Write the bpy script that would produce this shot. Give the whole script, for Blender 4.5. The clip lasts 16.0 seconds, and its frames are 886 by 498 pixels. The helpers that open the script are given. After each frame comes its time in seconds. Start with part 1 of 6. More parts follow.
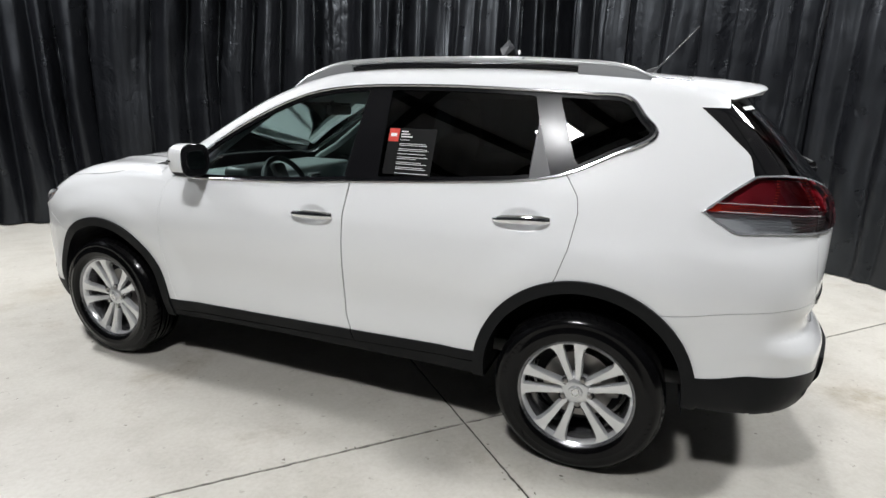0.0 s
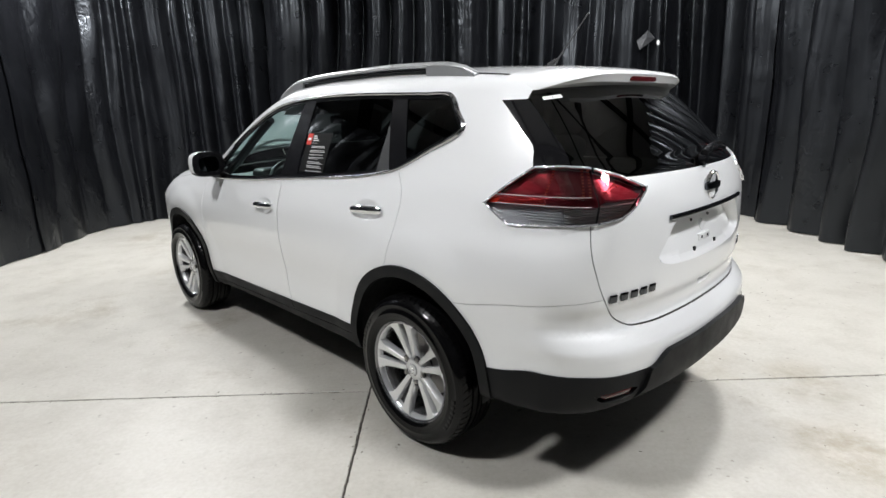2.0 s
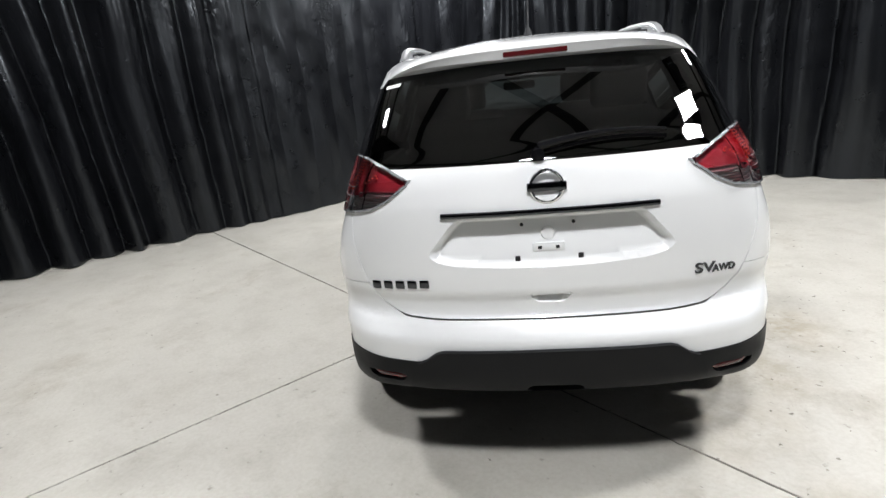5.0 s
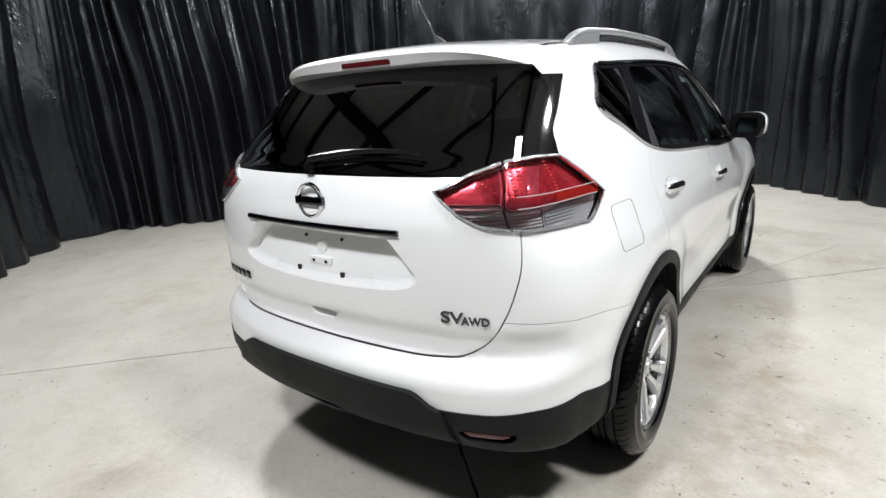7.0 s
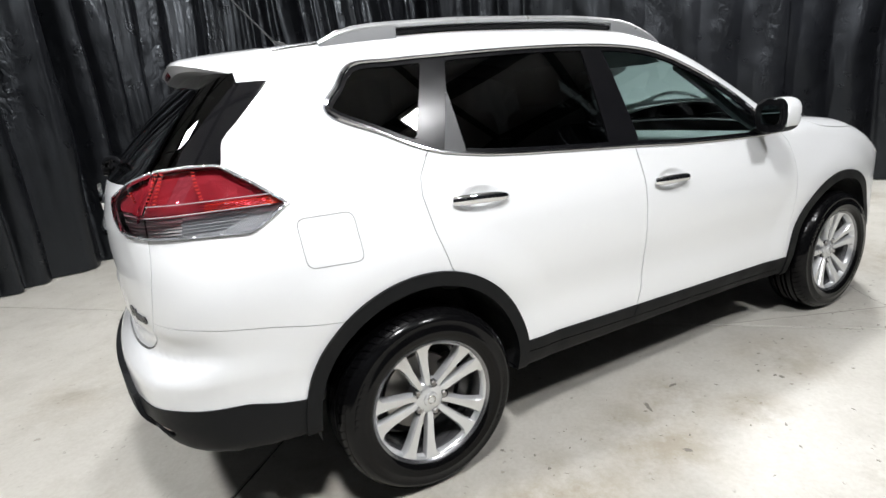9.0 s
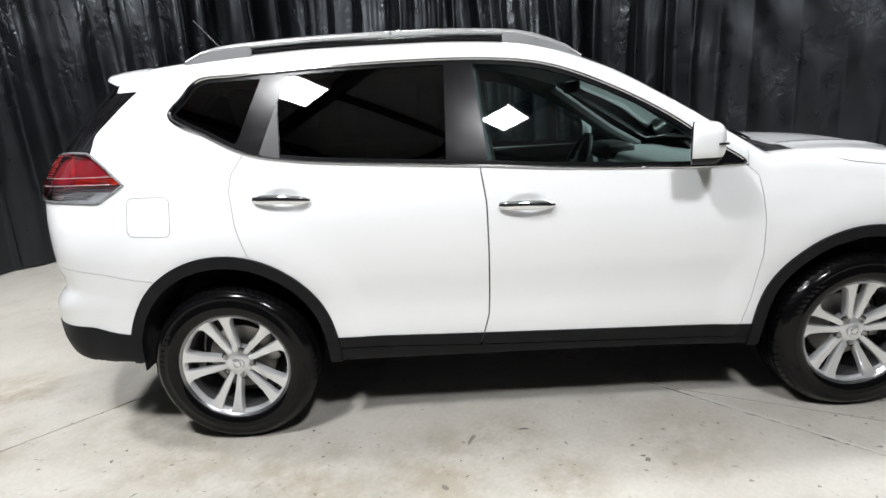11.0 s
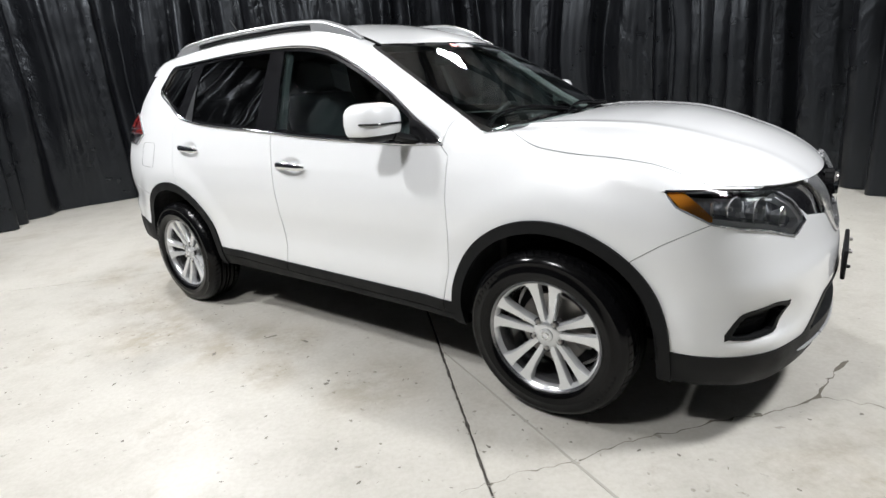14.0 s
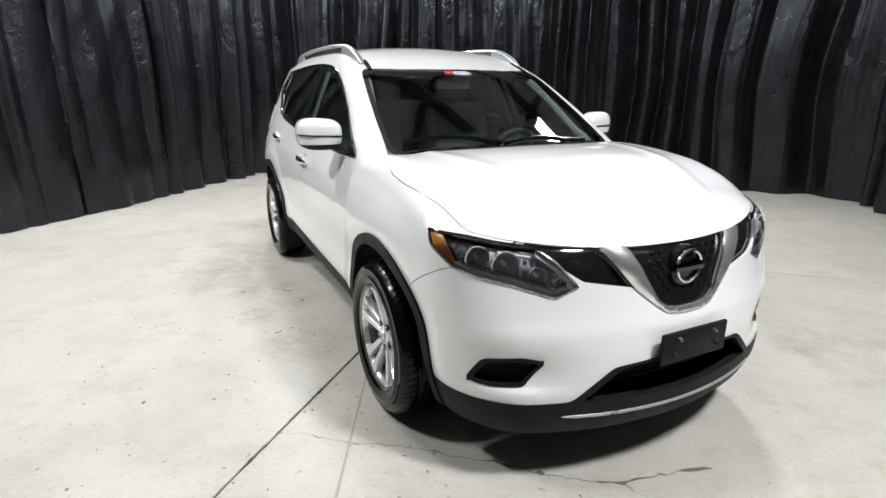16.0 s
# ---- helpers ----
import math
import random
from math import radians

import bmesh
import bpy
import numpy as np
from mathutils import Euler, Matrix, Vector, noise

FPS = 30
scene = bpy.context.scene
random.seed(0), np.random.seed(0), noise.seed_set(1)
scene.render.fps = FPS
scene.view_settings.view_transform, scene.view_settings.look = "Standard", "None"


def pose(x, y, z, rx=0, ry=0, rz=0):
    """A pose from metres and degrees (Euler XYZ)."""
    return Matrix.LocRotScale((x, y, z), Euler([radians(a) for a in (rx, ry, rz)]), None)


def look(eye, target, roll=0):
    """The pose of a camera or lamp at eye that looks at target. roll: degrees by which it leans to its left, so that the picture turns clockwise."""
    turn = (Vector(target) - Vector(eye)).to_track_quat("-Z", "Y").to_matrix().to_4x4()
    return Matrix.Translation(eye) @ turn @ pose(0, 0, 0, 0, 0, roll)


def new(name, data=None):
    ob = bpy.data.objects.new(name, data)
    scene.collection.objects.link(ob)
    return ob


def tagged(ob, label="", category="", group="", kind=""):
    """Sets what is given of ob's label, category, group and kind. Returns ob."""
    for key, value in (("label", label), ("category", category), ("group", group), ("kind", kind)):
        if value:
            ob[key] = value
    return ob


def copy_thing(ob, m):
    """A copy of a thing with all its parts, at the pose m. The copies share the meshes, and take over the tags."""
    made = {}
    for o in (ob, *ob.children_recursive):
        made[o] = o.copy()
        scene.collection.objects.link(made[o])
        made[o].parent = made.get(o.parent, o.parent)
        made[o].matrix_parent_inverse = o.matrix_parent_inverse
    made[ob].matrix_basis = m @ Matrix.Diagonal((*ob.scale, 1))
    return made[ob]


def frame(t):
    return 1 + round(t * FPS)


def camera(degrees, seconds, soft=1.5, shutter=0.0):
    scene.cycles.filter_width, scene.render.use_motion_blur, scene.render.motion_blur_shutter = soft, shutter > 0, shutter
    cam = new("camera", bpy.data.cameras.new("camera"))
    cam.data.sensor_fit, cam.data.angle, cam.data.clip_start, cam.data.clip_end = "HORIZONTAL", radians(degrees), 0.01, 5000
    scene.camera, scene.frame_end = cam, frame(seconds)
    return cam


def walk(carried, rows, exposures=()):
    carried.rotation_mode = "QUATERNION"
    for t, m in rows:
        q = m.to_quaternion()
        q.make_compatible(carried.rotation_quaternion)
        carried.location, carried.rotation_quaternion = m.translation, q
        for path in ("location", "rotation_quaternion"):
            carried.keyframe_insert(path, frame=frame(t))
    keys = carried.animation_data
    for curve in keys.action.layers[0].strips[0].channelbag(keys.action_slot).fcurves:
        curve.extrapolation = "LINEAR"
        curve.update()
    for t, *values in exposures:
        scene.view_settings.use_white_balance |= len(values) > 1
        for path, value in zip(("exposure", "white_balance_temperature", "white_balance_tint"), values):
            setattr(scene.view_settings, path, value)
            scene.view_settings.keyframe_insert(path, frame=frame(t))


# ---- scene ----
cam = camera(79.1, 16.0)
PATH = [
    (0, (-0.167, 2.97, 1.482), (0.521, 1.162, 0.973), 1.8),
    (0.5, (-0.59, 2.883, 1.483), (0.352, 1.197, 0.965), -2.0),
    (1, (-0.99, 2.774, 1.488), (0.114, 1.191, 0.963), -1.9),
    (1.5, (-1.326, 2.542, 1.474), (-0.106, 1.038, 0.978), -1.8),
    (2, (-1.692, 2.308, 1.474), (-0.297, 0.961, 0.981), -1.9),
    (2.5, (-2.005, 2.051, 1.457), (-0.448, 0.897, 0.962), -1.5),
    (3, (-2.242, 1.711, 1.471), (-0.569, 0.744, 0.955), 1.2),
    (3.2, (-2.326, 1.566, 1.471), (-0.587, 0.73, 0.947), -1.0),
    (5.3, (-2.671, -0.114, 1.503), (-0.797, 0.278, 0.925), -4.8),
    (5.5, (-2.612, -0.266, 1.494), (-0.754, 0.208, 0.923), -4.2),
    (6, (-2.449, -0.656, 1.516), (-0.661, 0.049, 0.962), -4.1),
    (6.5, (-2.3, -1.053, 1.485), (-0.629, -0.083, 0.968), -2.6),
    (7, (-2.06, -1.389, 1.448), (-0.506, -0.249, 0.915), -3.1),
    (7.5, (-1.74, -1.714, 1.445), (-0.327, -0.406, 0.905), -4.6),
    (8, (-1.435, -2.053, 1.432), (-0.205, -0.576, 0.878), -3.5),
    (8.2, (-1.297, -2.149, 1.424), (-0.115, -0.631, 0.88), -3.9),
    (10.3, (0.314, -2.894, 1.359), (0.527, -0.969, 0.862), -3.5),
    (10.5, (0.487, -2.943, 1.349), (0.611, -1.005, 0.871), -2.8),
    (11, (0.95, -3.023, 1.372), (0.942, -1.087, 0.869), -3.2),
    (11.5, (1.367, -2.975, 1.386), (1.129, -1.06, 0.86), -2.2),
    (12, (1.796, -2.968, 1.36), (1.294, -1.104, 0.837), -2.2),
    (12.5, (2.234, -2.927, 1.363), (1.601, -1.112, 0.811), -3.6),
    (13, (2.67, -2.834, 1.379), (1.883, -1.082, 0.82), -3.7),
    (13.5, (3.14, -2.771, 1.383), (2.149, -1.132, 0.804), -3.2),
    (14, (3.57, -2.629, 1.354), (2.41, -1.118, 0.746), -4.7),
    (14.5, (3.956, -2.442, 1.391), (2.631, -1.074, 0.78), -3.7),
    (15, (4.332, -2.223, 1.418), (2.829, -1.045, 0.824), -0.5),
    (15.5, (4.581, -1.948, 1.414), (2.943, -0.969, 0.816), -1.3),
    (16, (4.816, -1.611, 1.431), (3.098, -0.764, 0.853), 0.1),
]
walk(cam, [(t, look(eye, target, roll)) for t, eye, target, roll in PATH])

# ---- light: closed hall, five LED lamps hung under the ceiling ----
scene.view_settings.exposure = 0.0
world = bpy.data.worlds.new("world")
scene.world = world
world.use_nodes = True
world.node_tree.nodes["Background"].inputs[0].default_value = (0.35, 0.37, 0.40, 1)
world.node_tree.nodes["Background"].inputs[1].default_value = 0.02

LAMP_HEIGHT = 4.15
LAMPS = [(0.62, 3.3, 45, 135), (-0.55, -2.6, 45, 140), (1.85, -3.5, 45, 122), (-2.8, -0.1, -45, 150), (5.3, 0.6, -45, 235)]
for lx, ly, turn, power in LAMPS:
    lamp = bpy.data.lights.new("lamp_light", "AREA")
    lamp.shape, lamp.size, lamp.size_y, lamp.energy, lamp.color = "RECTANGLE", 0.46, 0.46, 1.015 * power, (0.967, 0.973, 1.0)
    new("lamp_light", lamp).matrix_world = pose(lx, ly, LAMP_HEIGHT - 0.012, 0, 0, turn)

# ---- materials ----
def mat(name, color, rough=0.5, metal=0.0, coat=0.0, spec=0.5):
    m = bpy.data.materials.new(name)
    m.use_nodes = True
    b = m.node_tree.nodes["Principled BSDF"]
    b.inputs["Base Color"].default_value = (*color, 1)
    b.inputs["Roughness"].default_value, b.inputs["Metallic"].default_value = rough, metal
    b.inputs["Coat Weight"].default_value, b.inputs["Specular IOR Level"].default_value = coat, spec
    b.inputs["Coat Roughness"].default_value = 0.03
    return m


def node(m, kind, **inputs):
    n = m.node_tree.nodes.new(kind)
    for key, value in inputs.items():
        n.inputs[key.replace("_", " ")].default_value = value
    return n


def wire(m, a, out, b, into):
    m.node_tree.links.new(a.outputs[out], b.inputs[into])


def shader(m):
    return m.node_tree.nodes["Principled BSDF"]


def noise_of(m, scale, detail=4.0, rough=0.55, distortion=0.0, stretch=None):
    co = m.node_tree.nodes.new("ShaderNodeTexCoord")
    n = node(m, "ShaderNodeTexNoise", Scale=scale, Detail=detail, Roughness=rough, Distortion=distortion)
    if stretch:
        mp = m.node_tree.nodes.new("ShaderNodeMapping")
        mp.inputs["Scale"].default_value = stretch
        wire(m, co, "Object", mp, "Vector")
        wire(m, mp, "Vector", n, "Vector")
    else:
        wire(m, co, "Object", n, "Vector")
    return n


def ramp(m, source, out, stops):
    r = m.node_tree.nodes.new("ShaderNodeValToRGB")
    while len(r.color_ramp.elements) < len(stops):
        r.color_ramp.elements.new(0.5)
    for e, (at, c) in zip(r.color_ramp.elements, stops):
        e.position = at
        e.color = (*c, 1) if len(c) == 3 else c
    wire(m, source, out, r, "Fac")
    return r


def mix(m, fac, a, b, kind="MIX"):
    """a and b: (node, output) or a colour."""
    x = m.node_tree.nodes.new("ShaderNodeMix")
    x.data_type, x.blend_type = "RGBA", kind
    if isinstance(fac, (int, float)):
        x.inputs[0].default_value = fac
    else:
        m.node_tree.links.new(fac[0].outputs[fac[1]], x.inputs[0])
    for v, i in ((a, 6), (b, 7)):
        if isinstance(v[0], (int, float)):
            x.inputs[i].default_value = (*v, 1)
        else:
            m.node_tree.links.new(v[0].outputs[v[1]], x.inputs[i])
    return x


def bump(m, height, out, strength, distance, under=None):
    b = node(m, "ShaderNodeBump", Strength=strength, Distance=distance)
    wire(m, height, out, b, "Height")
    if under:
        wire(m, under, "Normal", b, "Normal")
    wire(m, b, "Normal", shader(m), "Normal")
    return b


def vary(m, scale, low, high, name="Roughness"):
    n = noise_of(m, scale)
    r = ramp(m, n, "Fac", [(0.3, (low,) * 3), (0.7, (high,) * 3)])
    wire(m, r, "Color", shader(m), name)
    return n


def glass(name, tint, gloss=1.5, reflect=(1, 1, 1)):
    """A thin pane: tinted see-through, with a mirror's share by the angle."""
    m = bpy.data.materials.new(name)
    m.use_nodes = True
    t = m.node_tree
    t.nodes.remove(t.nodes["Principled BSDF"])
    clear, shine = t.nodes.new("ShaderNodeBsdfTransparent"), t.nodes.new("ShaderNodeBsdfGlossy")
    clear.inputs[0].default_value = (*tint, 1)
    shine.inputs["Color"].default_value, shine.inputs["Roughness"].default_value = (*reflect, 1), 0.0
    f = t.nodes.new("ShaderNodeFresnel")
    f.inputs[0].default_value = gloss
    both = t.nodes.new("ShaderNodeMixShader")
    wire(m, f, 0, both, 0)
    wire(m, clear, 0, both, 1)
    wire(m, shine, 0, both, 2)
    wire(m, both, 0, t.nodes["Material Output"], 0)
    return m


PAINT = mat("pearl_white_paint", (0.84, 0.85, 0.855), 0.32, 0.0, 1.0)
n_flake = noise_of(PAINT, 900.0, 2.0)
r_flake = ramp(PAINT, n_flake, "Fac", [(0.3, (0.82, 0.835, 0.84)), (0.7, (0.865, 0.875, 0.88))])
wire(PAINT, r_flake, "Color", shader(PAINT), "Base Color")
vary(PAINT, 3.0, 0.28, 0.36)

CLAD = mat("black_grained_plastic", (0.0080, 0.0085, 0.0092), 0.5, spec=0.16)
bump(CLAD, noise_of(CLAD, 700.0, 3.0), "Fac", 0.25, 0.0006)
vary(CLAD, 9.0, 0.45, 0.62)
GLOSS_BLACK = mat("gloss_black_trim", (0.008, 0.008, 0.009), 0.07, 0.0, 0.0)
SATIN_BLACK = mat("satin_black_pillar_trim", (0.006, 0.006, 0.007), 0.22, spec=0.18)
vary(SATIN_BLACK, 14.0, 0.19, 0.25)
GREY_TRIM = mat("dark_grey_moulding", (0.035, 0.036, 0.038), 0.45)
DARK = mat("dark_underbody", (0.010, 0.010, 0.011), 0.85)
vary(DARK, 20.0, 0.7, 0.95)
RUBBER = mat("tyre_rubber", (0.0032, 0.0032, 0.0035), 0.18, spec=0.20)
vary(RUBBER, 11.0, 0.08, 0.20)
bump(RUBBER, noise_of(RUBBER, 120.0), "Fac", 0.05, 0.001)
TREAD = mat("tyre_tread_rubber", (0.0030, 0.0030, 0.0033), 0.24, spec=0.20)
ALLOY = mat("silver_painted_alloy", (0.70, 0.71, 0.72), 0.20, 0.62, 0.9)
ALLOY_DARK = mat("silver_alloy_barrel", (0.26, 0.26, 0.27), 0.26, 0.85)
STEEL = mat("brushed_brake_steel", (0.30, 0.29, 0.28), 0.38, 0.9)
CHROME = mat("polished_chrome", (0.80, 0.81, 0.82), 0.05, 1.0)
vary(CHROME, 25.0, 0.03, 0.09)
RAIL = mat("satin_aluminium_rail", (0.52, 0.53, 0.54), 0.34, 0.6)
vary(RAIL, 18.0, 0.27, 0.38)
LAMP_EDGE = mat("clear_lamp_edge", (0.50, 0.51, 0.53), 0.10, 0.55, 1.0)
bump(LAMP_EDGE, noise_of(LAMP_EDGE, 45.0, 2.0), "Fac", 0.9, 0.012)
DARK_RED = mat("dark_red_lens", (0.085, 0.008, 0.010), 0.12, 0.0, 0.5)
HOUSING = mat("bright_reflector", (0.92, 0.93, 0.94), 0.20, 0.1)
BOWL = mat("bright_lamp_bowl", (0.88, 0.89, 0.90), 0.10, 0.55)
RIB = mat("pale_lens_rib", (0.58, 0.50, 0.52), 0.15, 0.2, 0.6)
SMOKE = mat("grey_lamp_reflector", (0.60, 0.61, 0.63), 0.16, 0.3)
HOUSING_DARK = mat("smoked_lamp_housing", (0.42, 0.43, 0.46), 0.16, 0.2)
bump(HOUSING_DARK, noise_of(HOUSING_DARK, 22.0, 2.0), "Fac", 0.8, 0.03)
RED_BACK = mat("red_reflector_backing", (0.60, 0.17, 0.22), 0.20, 0.30)
cells = node(RED_BACK, "ShaderNodeTexVoronoi", Scale=130.0)
wire(RED_BACK, RED_BACK.node_tree.nodes.new("ShaderNodeTexCoord"), "Object", cells, "Vector")
bump(RED_BACK, cells, "Distance", 0.10, 0.003, bump(RED_BACK, noise_of(RED_BACK, 9.0, 1.0), "Fac", 0.35, 0.03))
RED_BAR = mat("bright_red_light_guide", (1.0, 0.22, 0.09), 0.2)
AMBER = mat("amber_reflector", (0.88, 0.34, 0.03), 0.2, 0.0, 0.8)
RED_MID = mat("smoky_red_backing", (0.66, 0.36, 0.42), 0.14, 0.35)
bump(RED_MID, noise_of(RED_MID, 18.0, 2.0), "Fac", 0.6, 0.03)
LED_RED = mat("bright_led_row", (1.0, 0.40, 0.30), 0.25)
RED_LENS = glass("red_lamp_lens", (0.90, 0.46, 0.50), 1.6)
CLEAR_LENS = glass("clear_lamp_lens", (0.97, 0.98, 0.985), 1.42)
GLASS_FRONT = glass("green_tinted_glass", (0.74, 0.88, 0.86), 1.5)
GLASS_PRIVACY = glass("dark_privacy_glass", (0.05, 0.052, 0.054), 1.5)
GLASS_WIND = glass("windshield_glass", (0.84, 0.93, 0.91), 1.5)
FRIT = mat("black_ceramic_border", (0.008, 0.008, 0.009), 0.06, 0.0, 1.0)
MIRROR = mat("mirror_glass", (0.55, 0.58, 0.60), 0.01, 1.0)
SEAT = mat("charcoal_seat_cloth", (0.065, 0.068, 0.072), 0.9)
bump(SEAT, noise_of(SEAT, 300.0), "Fac", 0.4, 0.001)
DASH = mat("grey_dashboard_vinyl", (0.42, 0.46, 0.455), 0.6)
bump(DASH, noise_of(DASH, 400.0), "Fac", 0.2, 0.0006)
LINING = mat("light_grey_headliner", (0.32, 0.34, 0.335), 0.9)
bump(LINING, noise_of(LINING, 250.0), "Fac", 0.2, 0.001)
CABIN_BLACK = mat("cabin_black_plastic", (0.034, 0.035, 0.036), 0.45)
PAPER_BLACK = mat("black_printed_film", (0.006, 0.006, 0.006), 0.5, spec=0.12)
PRINT_WHITE = mat("white_print", (0.8, 0.8, 0.8), 0.5)
PRINT_RED = mat("red_print", (0.62, 0.045, 0.03), 0.45)
BADGE = mat("dark_chrome_badge", (0.075, 0.078, 0.085), 0.12, 1.0)
GAPS = mat("seam_sealant", (0.12, 0.12, 0.12), 0.9)
VEE_CHROME = mat("satin_chrome", (0.88, 0.89, 0.90), 0.26, 0.9)
STRIP_CHROME = mat("dark_window_chrome", (0.48, 0.48, 0.50), 0.10, 1.0)
FLUTED = mat("fluted_reflector", (0.90, 0.91, 0.91), 0.14, 0.3)
flutes = node(FLUTED, "ShaderNodeTexWave", Scale=34.0, Distortion=0.6)
flutes.bands_direction = "Z"
wire(FLUTED, FLUTED.node_tree.nodes.new("ShaderNodeTexCoord"), "Object", flutes, "Vector")
bump(FLUTED, flutes, "Fac", 0.8, 0.006)

# black vinyl drape: soft sheen, crumpled at two scales
DRAPE = mat("black_vinyl_drape", (0.005, 0.0053, 0.0062), 0.3, spec=0.48)
co_a = noise_of(DRAPE, 2.2, 5.0, 0.6, 0.8, (1.0, 1.0, 0.55))
r_a = ramp(DRAPE, co_a, "Fac", [(0.30, (0.0032, 0.0034, 0.0042)), (0.72, (0.0062, 0.0066, 0.0080))])
wire(DRAPE, r_a, "Color", shader(DRAPE), "Base Color")
bunched = ramp(DRAPE, noise_of(DRAPE, 3.4, 3.0, 0.6, 0.3, (1.0, 1.0, 0.16)), "Fac", [(0.48, (0.08,) * 3), (0.66, (0.62,) * 3)])


def crumple(m, scale, distance, under=None):
    """Sharp little creases where a noise passes its middle, strongest in the bunched strips."""
    n = noise_of(m, scale, 2.0, 0.5, 0.6, (1.0, 1.0, 0.7))
    low = m.node_tree.nodes.new("ShaderNodeMath")
    low.operation = "SUBTRACT"
    low.inputs[1].default_value = 0.5
    wire(m, n, "Fac", low, 0)
    fold = m.node_tree.nodes.new("ShaderNodeMath")
    fold.operation = "ABSOLUTE"
    wire(m, low, 0, fold, 0)
    b = bump(m, fold, 0, 0.3, distance, under)
    wire(m, bunched, "Color", b, "Strength")
    return b


b_wide = crumple(DRAPE, 3.0, 0.075)
b_fine = crumple(DRAPE, 12.0, 0.030, b_wide)
bump(DRAPE, noise_of(DRAPE, 60.0, 4.0, 0.6), "Fac", 0.15, 0.002, b_fine)
shader(DRAPE).inputs["Specular Tint"].default_value = (0.86, 0.93, 1.0, 1)
r_d = ramp(DRAPE, noise_of(DRAPE, 5.0, 4.0), "Fac", [(0.3, (0.26,) * 3), (0.75, (0.38,) * 3)])
wire(DRAPE, r_d, "Color", shader(DRAPE), "Roughness")

FLAP = mat("grey_vinyl_lining", (0.06, 0.062, 0.066), 0.35)

# painted concrete: cream grey, cloudy, with scuffs, stains and fine pits
CONCRETE = mat("painted_concrete", (0.50, 0.48, 0.44), 0.45)
big = ramp(CONCRETE, noise_of(CONCRETE, 0.55, 5.0, 0.6), "Fac", [(0.30, (0.46, 0.446, 0.402)), (0.70, (0.54, 0.525, 0.477))])
mid = ramp(CONCRETE, noise_of(CONCRETE, 3.2, 7.0, 0.7, 0.1), "Fac", [(0.30, (0.80, 0.79, 0.77)), (0.55, (1.0, 1.0, 1.0))])
both = mix(CONCRETE, 0.75, (big, "Color"), (mid, "Color"), "MULTIPLY")
stain = ramp(CONCRETE, noise_of(CONCRETE, 1.1, 8.0, 0.72, 0.25), "Fac", [(0.56, (1.0, 1.0, 1.0)), (0.70, (0.70, 0.66, 0.60))])
both = mix(CONCRETE, 0.8, (both, 2), (stain, "Color"), "MULTIPLY")
speck = ramp(CONCRETE, noise_of(CONCRETE, 17.0, 3.0, 0.6), "Fac", [(0.66, (1.0, 1.0, 1.0)), (0.74, (0.45, 0.42, 0.38))])
both = mix(CONCRETE, 0.7, (both, 2), (speck, "Color"), "MULTIPLY")
grime = ramp(CONCRETE, noise_of(CONCRETE, 48.0, 4.0, 0.65), "Fac", [(0.34, (0.90, 0.89, 0.87)), (0.60, (1.0, 1.0, 1.0))])
both = mix(CONCRETE, 0.8, (both, 2), (grime, "Color"), "MULTIPLY")
# brown rubbed-in smudges where wheels and boots have gone: (x, y, reach, depth)
SMUDGES = [(0.30, -1.30, 0.42, 0.8), (0.85, -1.18, 0.38, 0.7), (1.15, -1.02, 0.25, 0.8), (1.35, -1.28, 0.22, 0.7), (-0.15, -1.05, 0.35, 0.6), (-0.55, -0.75, 0.4, 0.5), (1.9, -1.1, 0.35, 0.5),
           (-1.5, -0.35, 0.35, 0.6), (-1.15, -0.9, 0.3, 0.6), (3.9, -0.7, 0.45, 0.5), (3.3, -1.6, 0.4, 0.4), (4.1, 0.3, 0.4, 0.4), (-1.3, 0.9, 0.4, 0.35)]
where = CONCRETE.node_tree.nodes.new("ShaderNodeNewGeometry")
rub = noise_of(CONCRETE, 4.5, 6.0, 0.68, 0.1)
worn = None
for sx, sy, reach, deep in SMUDGES:
    far = CONCRETE.node_tree.nodes.new("ShaderNodeVectorMath")
    far.operation = "DISTANCE"
    far.inputs[1].default_value = (sx, sy, 0)
    wire(CONCRETE, where, "Position", far, 0)
    fade = node(CONCRETE, "ShaderNodeMapRange")
    fade.interpolation_type = "SMOOTHSTEP"
    for at, val in ((1, 0.15 * reach), (2, reach * 1.15), (3, deep), (4, 0.0)):
        fade.inputs[at].default_value = val
    wire(CONCRETE, far, "Value", fade, 0)
    if worn is None:
        worn = fade
    else:
        most = CONCRETE.node_tree.nodes.new("ShaderNodeMath")
        most.operation = "MAXIMUM"
        wire(CONCRETE, worn, 0, most, 0)
        wire(CONCRETE, fade, 0, most, 1)
        worn = most
patchy = ramp(CONCRETE, rub, "Fac", [(0.38, (0.0, 0.0, 0.0)), (0.58, (1.0, 1.0, 1.0))])
rubbed = CONCRETE.node_tree.nodes.new("ShaderNodeMath")
rubbed.operation = "MULTIPLY"
wire(CONCRETE, worn, 0, rubbed, 0)
wire(CONCRETE, patchy, "Color", rubbed, 1)
tinted = mix(CONCRETE, 1.0, (both, 2), (0.64, 0.57, 0.46), "MULTIPLY")
both = mix(CONCRETE, (rubbed, 0), (both, 2), (tinted, 2))
wire(CONCRETE, both, 2, shader(CONCRETE), "Base Color")
r_c = ramp(CONCRETE, noise_of(CONCRETE, 2.0, 6.0, 0.65), "Fac", [(0.3, (0.34,) * 3), (0.7, (0.52,) * 3)])
